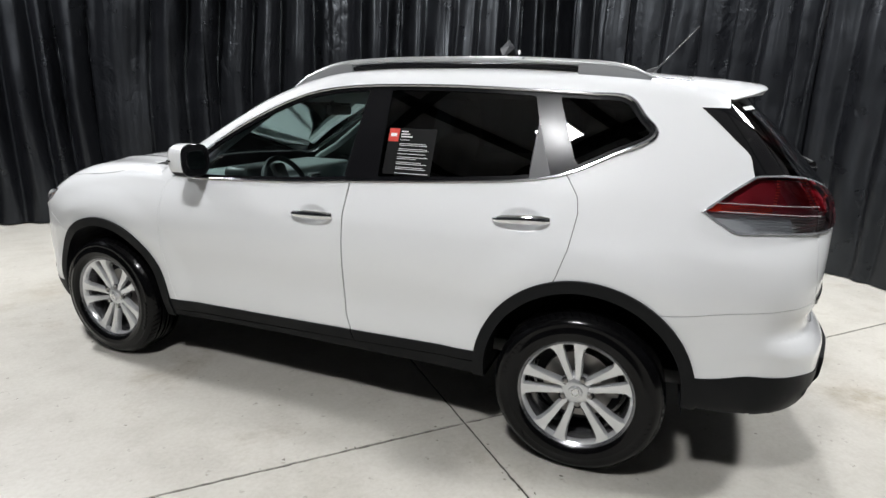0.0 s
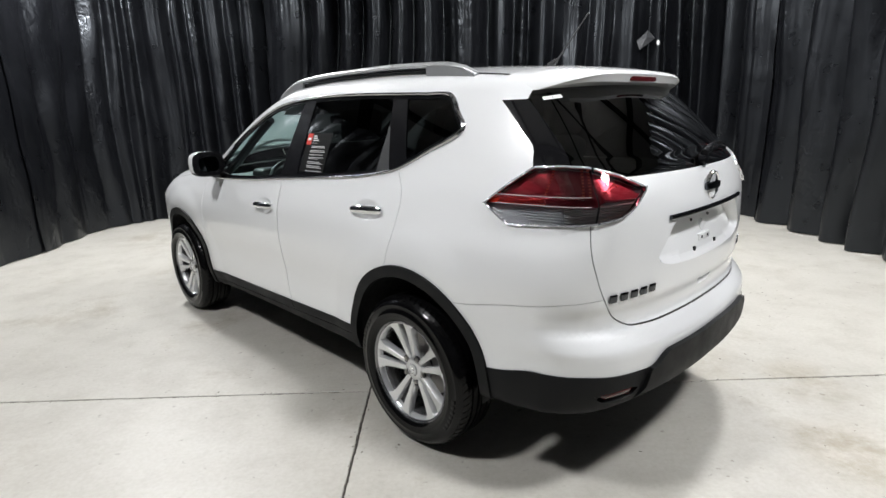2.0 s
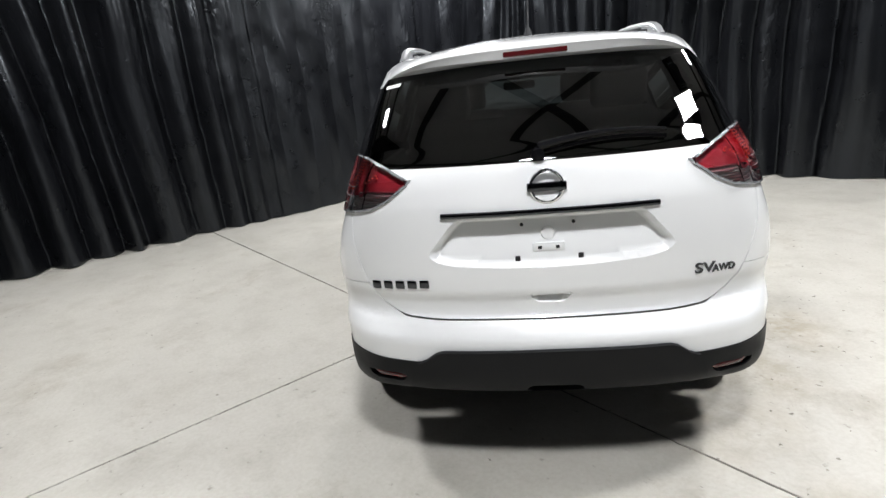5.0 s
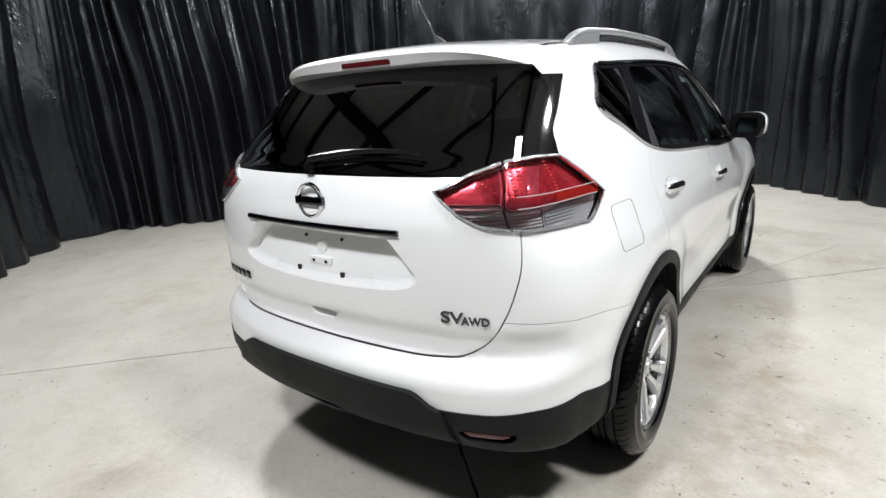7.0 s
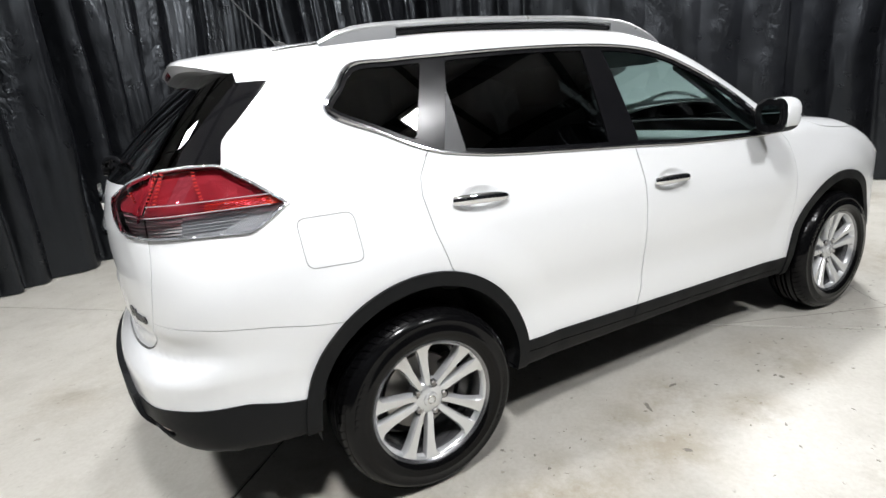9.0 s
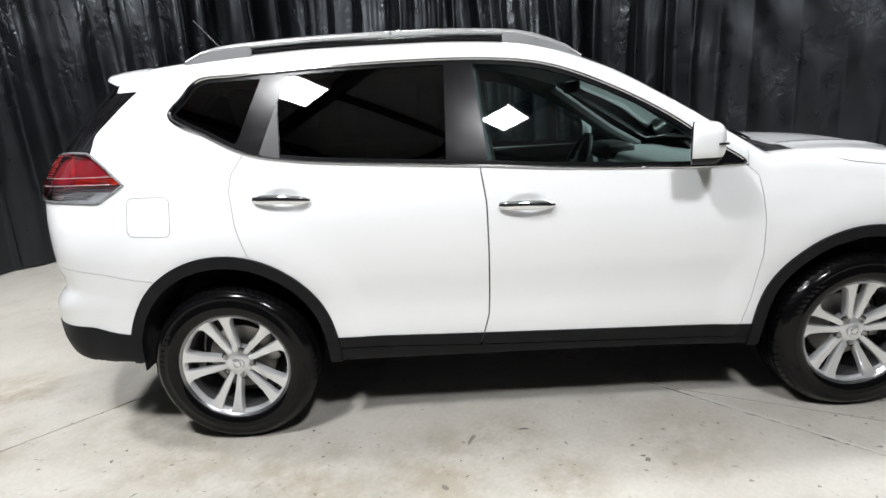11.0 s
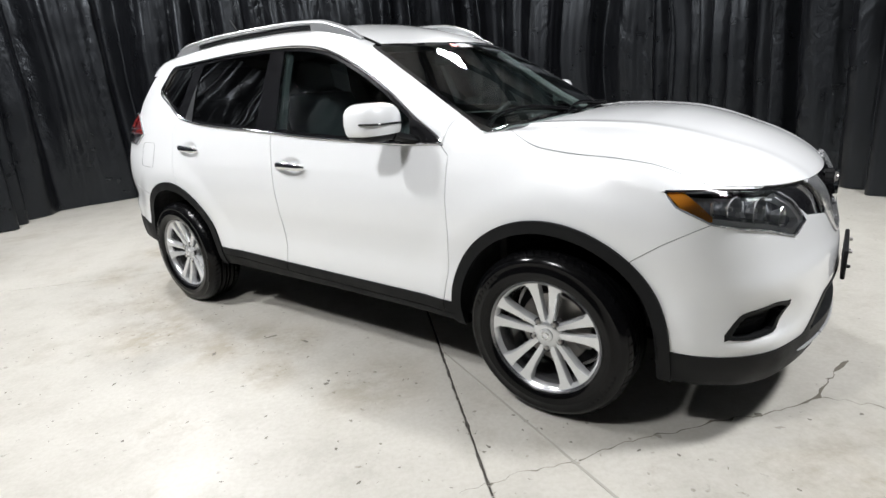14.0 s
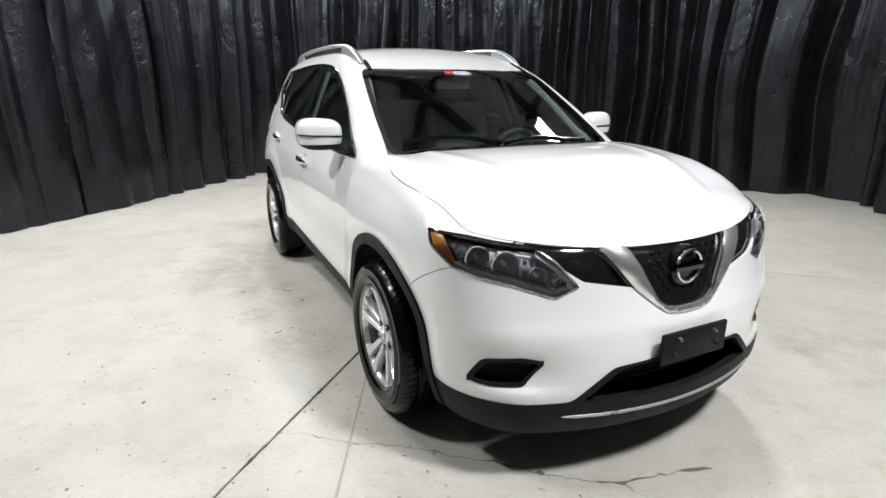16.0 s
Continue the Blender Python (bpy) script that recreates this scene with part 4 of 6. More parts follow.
    k.mark(both_of(on_nose(np.array(VEE), False), lambda v: v[:, 2] - hood_edge(v[:, 1])), "vee", ("grille", "paint"))
    k.mark(on_nose(FOG, False), "fog")
    k.mark(on_nose(FOG_IN, False), "fog_grille", ("fog",))
    k.mark(on_nose(INTAKE, False), "intake", ("front_black", "paint"))
    # panels with seams
    k.mark(both_of(on_top(HOOD, 0.87), lambda v: hood_edge(v[:, 1]) - v[:, 2]), "hood", ("paint",), 0.003)
    k.mark(on_side(np.array(FRONT_DOOR)), {"paint": "front_door", "sill": "front_door_trim"}, ("paint", "sill"), 0.003)
    k.mark(on_side(np.array(REAR_DOOR)), {"paint": "rear_door", "sill": "rear_door_trim"}, ("paint", "sill"), 0.003)
    k.mark(lambda v: np.where((v[:, 0] > 0.3) & (v[:, 0] < 2.4) & (v[:, 1] > 0.5), v[:, 2] - clad_seam(v[:, 0]), 0.08), "sill_low", ("sill",), 0.003)
    k.mark(on_tail(TAILGATE), "tailgate", ("paint",), 0.0055)
    k.mark(lambda v: np.where(v[:, 0] < -0.6, inside_of(PLATE_BAY, v[:, 1:]), 0.08), "bay", ("tailgate",))
    k.mark(lambda v: np.where(v[:, 0] < -0.6, inside_of(LATCH, v[:, 1:]), 0.08), "latch", ("tailgate",))
    for x, z, door in ((1.290, 0.980, "front_door"), (0.296, 1.053, "rear_door")):
        k.mark(on_side(cup_outline(x, z)), door + "_cup", (door,))
        for step in (0.010, 0.022, 0.034):
            k.cut(on_side(cup_outline(x, z))(k.v) + step)
    k.mark(lambda v: np.where(v[:, 0] < -0.1, inside_of(np.array(REAR_SEAM), np.stack([v[:, 1] + v[:, 0], v[:, 2]], 1)), 0.08), "rear_bumper", ("paint",), 0.003)
    k.mark(lambda v: np.where((v[:, 0] > 2.8), inside_of(np.array(BUMPER_SEAM), v[:, [0, 2]]), 0.08), "front_bumper", ("paint",), 0.003)
    k.mark(lambda v: np.where((v[:, 2] > 1.085) & (v[:, 0] > 1.9), 2.205 + 0.21 * (v[:, 2] - 1.05) - v[:, 0], 0.08), "fender", ("paint",), 0.003)
    mid = k.v[k.t].mean(1)
    k.label[(k.label == "paint") & (mid[:, 0] > 2.22) & (mid[:, 2] < 1.2)] = "fender"
    k.mark(on_top(rounded([(-0.30, -0.1), (-0.27, 0.56), (1.45, 0.54), (1.72, 0.50), (1.80, -0.1)], 0.02), 1.5), "roof", ("paint",), 0.003)


skin = Skin()
label_skin(skin)
skin_normal = slope_of(skin.v)


def surface_at(start, way, lo, hi):
    """How far along way from start the body's surface is met, between lo (inside) and hi (outside)."""
    for _ in range(3):
        t = np.linspace(lo, hi, 41)
        out = form(np.asarray(start, float) + t[:, None] * np.asarray(way, float)) > 0
        k = max(1, int(np.argmax(out))) if out.any() else 40
        lo, hi = t[k - 1], t[k]
    return float((lo + hi) / 2)


def side_y(x, z):
    """How far out the body's side lies at a length and height."""
    return surface_at((x, 0, z), (0, 1, 0), 0.2, 1.1)


def end_x(y, z, front):
    return surface_at((0, y, z), (1, 0, 0), 3.0, 4.0) if front else -surface_at((0, y, z), (-1, 0, 0), 0.2, 1.3)


def top_z(x, y):
    return surface_at((x, y, 0), (0, 0, 1), 0.7, 1.9)


def panel(name, labels, material, parent, sides, lift=0.0, rim=0.008, label="", shape=None):
    """The triangles of some labels as one mesh. sides: 1 left, -1 right, 0 both joined. lift: metres out from the body; rim: how deep its edges turn in."""
    pick = skin.t[np.isin(skin.label, labels)]
    used, flat = np.unique(pick, return_inverse=True)
    t = flat.reshape(-1, 3)
    v, nr = skin.v[used].copy(), skin_normal[used].copy()
    if shape:
        v, nr = shape(v, nr)
    v = v + nr * lift
    if rim:
        e = np.concatenate([t[:, [0, 1]], t[:, [1, 2]], t[:, [2, 0]]])
        key = np.sort(e, 1)
        _, first, count = np.unique(key, axis=0, return_index=True, return_counts=True)
        edge = e[first[count == 1]]
        edge = edge[~((v[edge[:, 0], 1] < 1e-4) & (v[edge[:, 1], 1] < 1e-4))]
        a, b = v[edge[:, 0]], v[edge[:, 1]]
        out = np.cross(b - a, nr[edge[:, 0]])
        out /= np.maximum(np.linalg.norm(out, axis=1, keepdims=True), 1e-9)
        k, m = len(v), len(edge)
        v = np.concatenate([v, a, b, b - nr[edge[:, 1]] * rim, a - nr[edge[:, 0]] * rim])
        nr = np.concatenate([nr, out, out, out, out])
        i = np.arange(m)
        t = np.concatenate([t, np.stack([k + m + i, k + i, k + 2 * m + i], 1), np.stack([k + i, k + 3 * m + i, k + 2 * m + i], 1)])
    flip = np.array((1, -1, 1))
    if sides == 0:
        c = len(v)
        v, nr, t = np.concatenate([v, v * flip]), np.concatenate([nr, nr * flip]), np.concatenate([t, t[:, ::-1] + c])
    elif sides == -1:
        v, nr, t = v * flip, nr * flip, t[:, ::-1]
    me = bpy.data.meshes.new(name)
    me.from_pydata(v.tolist(), [], t.tolist())
    me.materials.append(material)
    me.polygons.foreach_set("use_smooth", [True] * len(me.polygons))
    me.normals_split_custom_set_from_vertices(nr.tolist())
    return place(name, me, parent, label)

# ---- the car ----
car = tagged(new("suv"), "white mid-size SUV with black lower cladding, parked on the concrete floor", "car")
SIDES = (1, -1)


def bay(v, nr):
    """Sinks the number plate's bay and the latch grip into the tailgate."""
    f = inside_of(PLATE_BAY, v[:, 1:])
    depth = 0.062 * np.clip(-f / 0.024, 0, 1) * (0.22 + 0.78 * np.clip((v[:, 2] - 0.874) / 0.18, 0, 1))
    depth = depth + 0.030 * np.clip(-inside_of(LATCH, v[:, 1:]) / 0.012, 0, 1)
    v = v.copy()
    v[:, 0] += depth
    return v, nr


def bay_x(y, z):
    """How far back the sunk bay lies."""
    p, _ = bay(np.array([(end_x(abs(y), z, False), abs(y), z)]), None)
    return float(p[0, 0])


def retriangle(ob):
    """Plain smooth normals for a panel whose relief is not the body's own."""
    me = ob.data
    me.normals_split_custom_set_from_vertices([(0, 0, 0)] * len(me.vertices))
    me.set_sharp_from_angle(angle=radians(32))
    return ob


skin.cut(np.where(skin.v[:, 0] < -0.6, inside_of(PLATE_BAY, skin.v[:, 1:]) + 0.024, 0.08))
skin.cut(np.where(skin.v[:, 0] < -0.6, inside_of(LATCH, skin.v[:, 1:]) + 0.012, 0.08))
skin_normal = slope_of(skin.v)

# body shell
panel("roof", ["roof"], PAINT, car, 0, label="white roof panel")
hood = panel("hood", ["hood"], PAINT, car, 0, label="white bonnet")
tailgate = panel("tailgate", ["tailgate"], PAINT, car, 0, label="white tailgate with a sunk plate bay")
retriangle(panel("plate_bay", ["bay"], PAINT, tailgate, 0, 0.0, 0.0, "sunk bay for the number plate", bay))
retriangle(panel("latch_grip", ["latch"], PAINT, tailgate, 0, 0.0, 0.0, "", bay))
rear_bumper = panel("rear_bumper", ["rear_bumper"], PAINT, car, 0)
front_bumper = panel("front_bumper", ["front_bumper"], PAINT, car, 0)
panel("front_bumper_cladding", ["front_black"], CLAD, front_bumper, 0, 0.004, 0.03, "black lower bumper cladding")
panel("cowl", ["cowl"], CLAD, car, 0, -0.012, label="black cowl grille")
panel("windshield", ["windshield"], GLASS_WIND, car, 0, 0.0, 0.0, "tinted windshield glass")
panel("windshield_border", ["frit"], FRIT, car, 0, 0.0, 0.004, "black ceramic border")
panel("rear_window", ["back_glass"], GLASS_PRIVACY, tailgate, 0, 0.0, 0.004, "dark tinted rear window")
panel("underbody", ["under"], DARK, car, 0, 0.0, 0.0)

def levelled(share):
    """Shading nearer to one plane, for moulded pieces that are flatter than the body's corner."""
    def shape(v, nr):
        out = nr * (1 - share) + nr.mean(0) * share
        return v, out / np.linalg.norm(out, axis=1, keepdims=True)
    return shape


doors = {}
for s in SIDES:
    panel("body_side", ["paint"], PAINT, car, s, label="white pillars and rear quarter panel")
    panel("fender", ["fender"], PAINT, car, s)
    front = panel("front_door", ["front_door"], PAINT, car, s)
    rear = panel("rear_door", ["rear_door"], PAINT, car, s)
    doors[s] = (front, rear)
    panel("door_cladding", ["front_door_trim"], CLAD, front, s, 0.006)
    panel("door_cladding", ["rear_door_trim"], CLAD, rear, s, 0.006)
    panel("sill_cladding", ["sill", "sill_low"], CLAD, car, s, 0.004, 0.02)
    panel("arch_trim", ["arch_rear"], CLAD, car, s, 0.012, 0.035, "black wheel arch trim")
    panel("arch_trim", ["arch_front"], CLAD, car, s, 0.012, 0.035, "black wheel arch trim")
    ring = [(x, s * (side_y(x, z) + 0.002), z) for x, z in np.concatenate([WINDOWS, WINDOWS[:1]])]
    wide = [1.0 + 0.6 * float(np.clip((0.0 - x) / 0.10, 0, 1)) for x, _, _ in ring]
    part("window_surround", tube(ring, 0.014, 0.015, up=(0, 1, 0), taper=wide), STRIP_CHROME, car, "chrome strip round the side windows")
    panel("pillar_wedge", ["wedge"], GREY_TRIM, rear, s, -0.001, 0.006, "dark grey triangular moulding")
    panel("pillar_trim", ["trim"], SATIN_BLACK, car, s, -0.002, 0.006, "satin black pillar trim")
    panel("side_window", ["glass_front_door"], GLASS_FRONT, front, s, -0.006, 0.0, "green tinted window glass")
    panel("side_window", ["glass_rear_door"], GLASS_PRIVACY, rear, s, -0.006, 0.0, "dark privacy glass")
    panel("quarter_window", ["glass_quarter"], GLASS_PRIVACY, car, s, -0.006, 0.0, "dark privacy glass")
    panel("rear_side_panel", ["side_panel"], GLOSS_BLACK, tailgate, s, 0.001, 0.006, "gloss black panel beside the rear window", levelled(0.25))

# what closes the seams and lines the cabin: the same skin, 16 mm further in
panel("inner_shell", ["paint", "roof", "hood", "rear_bumper", "front_bumper", "fender", "front_door", "rear_door", "gap", "sill", "sill_low", "front_door_trim", "rear_door_trim",
                      "arch_rear", "arch_front", "rear_black", "front_black", "trim", "wedge", "rear_skid", "side_panel", "vee"], GAPS, car, 0, -0.012, 0.0, "grey inner body shell")
panel("tailgate_lining", ["tailgate", "bay", "latch"], CABIN_BLACK, tailgate, 0, -0.075, 0.0)
for s in SIDES:
    for (cx, cz), r in ((REAR_ARCH, 0.410), (FRONT_ARCH, 0.412)):
        bm = bmesh.new()
        rows = [(cx + r * math.cos(a), cz + r * math.sin(a)) for a in [math.pi * i / 20 for i in range(21)]]
        rows = [(cx + r, 0.33)] + rows + [(cx - r, 0.33)]
        ys = (0.50, 0.86)
        grid = [[bm.verts.new((x, s * y, z)) for y in ys] for x, z in rows]
        for p, q in zip(grid, grid[1:]):
            bm.faces.new((p[0], p[1], q[1], q[0]))
        bm.faces.new([g[0] for g in grid])
        part("wheel_well", bm, DARK, car)
part("floor_pan", block(-0.25, 3.10, -0.50, 0.50, 0.27, 0.34, 0.03), DARK, car)
part("axle_beam", tube([(0, -0.75, 0.33), (0, 0.75, 0.33)], 0.09), DARK, car)
part("axle_beam", tube([(2.706, -0.75, 0.33), (2.706, 0.75, 0.33)], 0.08), DARK, car)
part("silencer", block(-0.62, -0.35, -0.35, 0.35, 0.31, 0.43, 0.04), DARK, car)


# wheels
def wheel(spin):
    hub = new("wheel")
    tyre = lathe([(0.226, 0.085), (0.236, 0.100), (0.246, 0.112), (0.264, 0.118), (0.272, 0.1187), (0.276, 0.1205), (0.281, 0.1205), (0.285, 0.1180), (0.300, 0.116), (0.312, 0.1130), (0.315, 0.1140), (0.320, 0.1120), (0.330, 0.103), (0.337, 0.095), (0.343, 0.084)], 72)
    lathe([(0.345, -0.086), (0.325, -0.108), (0.300, -0.116), (0.262, -0.118), (0.222, -0.104), (0.212, -0.085)], 72, tyre)
    part("tyre", tyre, RUBBER, hub, "black tyre with glossy dressed sidewall")
    tread = bmesh.new()
    for k in range(66):
        # shoulder blocks with open grooves between them
        for sgn in (-1, 1):
            w0, w1 = 2 * math.pi * (k + 0.05) / 66, 2 * math.pi * (k + 0.90) / 66
            ring = [(0.3485, 0.052), (0.3500, 0.066), (0.3475, 0.080), (0.3425, 0.0885), (0.3365, 0.0955)]
            top = [[tread.verts.new(((r + 0.0012) * math.cos(w + 0.016 * j), sgn * a, (r + 0.0012) * math.sin(w + 0.016 * j))) for j, (r, a) in enumerate(ring)] for w in (w0, w1)]
            low = [[tread.verts.new(((r - 0.006) * math.cos(w + 0.016 * j), sgn * a, (r - 0.006) * math.sin(w + 0.016 * j))) for j, (r, a) in enumerate(ring)] for w in (w0, w1)]
            for j in range(4):
                tread.faces.new((top[0][j], top[0][j + 1], top[1][j + 1], top[1][j]))
                for e in (0, 1):
                    tread.faces.new((top[e][j], low[e][j], low[e][j + 1], top[e][j + 1]))
    for a, b in ((-0.044, -0.016), (-0.008, 0.008), (0.016, 0.044)):
        lathe([(0.338, a), (0.350, a + 0.002), (0.3515, (a + b) / 2), (0.350, b - 0.002), (0.338, b)], 72, tread)
    lathe([(0.341, -0.09), (0.341, 0.09)], 72, tread)
    part("tread", tread, TREAD, hub)
    # raised sidewall lettering too worn to read
    for start in (0.35, 3.45):
        for k in range(7):
            w = start + 0.085 * k
            bar = block(-0.0085, 0.0085, 0.112, 0.1170, -0.009, 0.009, 0.001)
            bmesh.ops.transform(bar, matrix=Matrix.Rotation(-w, 4, "Y") @ Matrix.Translation((0.300, 0, 0)), verts=bar.verts)
            part("sidewall_mark", bar, RUBBER, hub)
    rim = lathe([(0.190, -0.10), (0.205, -0.095), (0.205, -0.02), (0.198, 0.05), (0.208, 0.080), (0.216, 0.096), (0.226, 0.104), (0.231, 0.102), (0.229, 0.094), (0.222, 0.086)], 72)
    part("rim_barrel", rim, ALLOY_DARK, hub)
    lip = lathe([(0.203, 0.058), (0.206, 0.082), (0.214, 0.094), (0.224, 0.099), (0.2325, 0.1035), (0.2335, 0.098), (0.225, 0.086)], 72)
    part("rim", lip, ALLOY, hub, "silver alloy rim edge")
    for i in range(5):
        for side in (-1, 1):
            bm = bmesh.new()
            a0 = 2 * math.pi * i / 5 + spin
            rows = []
            # half a twin spoke: narrow slot along its middle, flaring towards the rim
            for r, inner, outer, y in ((0.040, 0.000, 0.029, 0.062), (0.075, 0.0060, 0.036, 0.067), (0.110, 0.0105, 0.043, 0.073), (0.150, 0.0150, 0.052, 0.080), (0.185, 0.0180, 0.064, 0.087), (0.203, 0.0185, 0.080, 0.091), (0.214, 0.016, 0.094, 0.094)):
                row = []
                for t, dy in ((inner, -0.030), (inner, -0.007), (inner + 0.003, -0.001), (outer - 0.007, 0.002), (outer, -0.008), (outer, -0.030)):
                    q = side * t / r * 1.0
                    ang = a0 + math.atan(q)
                    rr = r * math.sqrt(1 + q * q) if r < 0.2 else r * (1 + 0.2 * q * q)
                    row.append(bm.verts.new((rr * math.cos(ang), y + dy, rr * math.sin(ang))))
                rows.append(row)
            for p, q in zip(rows, rows[1:]):
                for j in range(5):
                    bm.faces.new((p[j], p[j + 1], q[j + 1], q[j]))
                bm.faces.new((p[5], p[0], q[0], q[5]))
            part("spoke", bm, ALLOY, hub)
    part("hub", lathe([(0.0, 0.070), (0.03, 0.0695), (0.046, 0.066), (0.058, 0.060), (0.066, 0.048), (0.070, 0.02)], 40), ALLOY, hub)
    cap = lathe([(0.0, 0.079), (0.018, 0.0785), (0.025, 0.076), (0.028, 0.070)], 32)
    cap_ob = part("centre_cap", cap, ALLOY, hub, "silver centre cap with a raised ring")
    part("cap_ring", lathe([(0.012, 0.079), (0.0135, 0.081), (0.016, 0.081), (0.0175, 0.079)], 28), CHROME, cap_ob)
    for i in range(5):
        a = 2 * math.pi * (i + 0.5) / 5 + spin
        cx, cz = 0.057 * math.cos(a), 0.057 * math.sin(a)
        pocket = lathe([(0.0155, 0.0675), (0.0145, 0.058), (0.0, 0.057)], 18)
        bmesh.ops.translate(pocket, verts=pocket.verts, vec=(cx, 0, cz))
        part("lug_pocket", pocket, DARK, hub)
        nut = lathe([(0.0105, 0.050), (0.0105, 0.068), (0.008, 0.072), (0.0, 0.073)], 6)
        bmesh.ops.translate(nut, verts=nut.verts, vec=(cx, 0, cz))
        part("lug_nut", nut, STEEL, hub, smooth=False)
    for ob in hub.children:
        if not ob.name.startswith(("tyre", "tread", "sidewall")):
            ob.data.transform(Matrix.Diagonal((1.055, 1.0, 1.055, 1.0)))
    part("brake_disc", lathe([(0.05, -0.01), (0.148, -0.01), (0.150, -0.014), (0.150, -0.030), (0.05, -0.030)], 48), STEEL, hub)
    part("back_plate", lathe([(0.0, -0.055), (0.19, -0.055), (0.19, -0.06), (0.0, -0.06)], 32), DARK, hub)
    part("brake_caliper", block(-0.165, -0.10, -0.045, 0.012, -0.06, 0.07, 0.012), STEEL, hub)
    return hub


TRACK = 0.802
base_wheel = wheel(math.radians(90))
base_wheel.parent = car
base_wheel.matrix_basis = pose(2.702, -TRACK, 0.347, 0, 0, 180)
tagged(base_wheel, "wheel with silver five twin-spoke alloy rim")
for x, s, turn in ((2.702, 1, 20), (0.018, 1, 12), (0.018, -1, 17)):
    copy_thing(base_wheel, pose(x, s * TRACK, 0.347, 0, 0, 0 if s > 0 else 180) @ Matrix.Rotation(radians(turn), 4, "Y"))


# tail lamps: lens over a reflector box
red_line = lambda v: 1.141 + 0.020 * np.clip((-0.09 - v[:, 1] - v[:, 0]) / 0.04, 0, 1) - v[:, 2]
skin.mark(red_line, {"tail_lamp": "tail_red", "gate_lamp": "gate_red"}, ("tail_lamp", "gate_lamp"))
rim_f = lambda v: -(on_tail(TAIL_LAMP)(v) + 0.007)
skin.mark(rim_f, {"tail_lamp": "tail_edge", "gate_lamp": "gate_edge", "tail_red": "tail_edge", "gate_red": "gate_edge"}, ("tail_lamp", "gate_lamp", "tail_red", "gate_red"))
gap_f = lambda v: np.abs(v[:, 1] + v[:, 0] - lamp_split(v[:, 2])) - 0.006
skin.cut(skin.v[:, 1] + skin.v[:, 0] - lamp_split(skin.v[:, 2]) + 0.006)
skin.mark(gap_f, {"tail_lamp": "gap", "gate_lamp": "gap", "tail_red": "gap", "gate_red": "gap", "tail_edge": "gap", "gate_edge": "gap"}, ("tail_lamp", "gate_lamp", "tail_red", "gate_red", "tail_edge", "gate_edge"))
skin.mark(lambda v: np.maximum(np.abs(v[:, 2] - 1.157) - 0.013, 0.150 - v[:, 1] - v[:, 0]), "tail_bar", ("tail_red",))
skin.mark(lambda v: np.maximum(np.abs(v[:, 1] + v[:, 0] - 0.045 - 0.35 * (v[:, 2] - 1.2)) - 0.034, 1.174 - v[:, 2]), "tail_mid", ("tail_red",))
skin.mark(lambda v: 0.075 - v[:, 1] - v[:, 0], "tail_grey", ("tail_lamp",))
skin_normal = slope_of(skin.v)
for s in SIDES:
    for side, parent in (("tail", car), ("gate", tailgate)):
        more = side == "tail"
        lamp = panel("tail_lamp" if more else "tailgate_lamp", [side + "_lamp", "tail_grey"] if more else [side + "_lamp"], CLEAR_LENS, parent, s, 0.010, 0.012, "clear lower lens of the tail lamp", levelled(0.4))
        panel("red_lens", [side + "_red", "tail_bar", "tail_mid"] if more else [side + "_red"], RED_LENS, lamp, s, 0.010, 0.012, "red lamp lens", levelled(0.4))
        panel("lens_edge", [side + "_edge"], LAMP_EDGE, lamp, s, 0.009, 0.012, "silver edge of the lens")
        panel("reflector", [side + "_lamp", side + "_edge"], FLUTED, lamp, s, -0.022, 0.0, "silver reflector")
        panel("red_reflector", [side + "_red"], RED_BACK, lamp, s, -0.016, 0.0, "dark red reflector")
        if more:
            panel("light_guide", ["tail_bar"], RED_BAR, lamp, s, -0.004, 0.012, "bright red light guide behind the lens")
            panel("lamp_bowl", ["tail_mid"], RED_MID, lamp, s, -0.017, 0.0, "smoky middle of the lamp")
            panel("lower_reflector", ["tail_grey"], SMOKE, lamp, s, -0.018, 0.0, "grey lower reflector")


def tail_point(a, z, out=0.0):
    """The place on the tail's corner at y + x = a and a height."""
    d = np.array((-1.0, 1.0, 0)) / math.sqrt(2)
    base = np.array((a / 2 + 0.6, a / 2 - 0.6, z))
    p = base + d * surface_at(base, d, 0.95, 2.6)
    return p + slope_of(p) * out


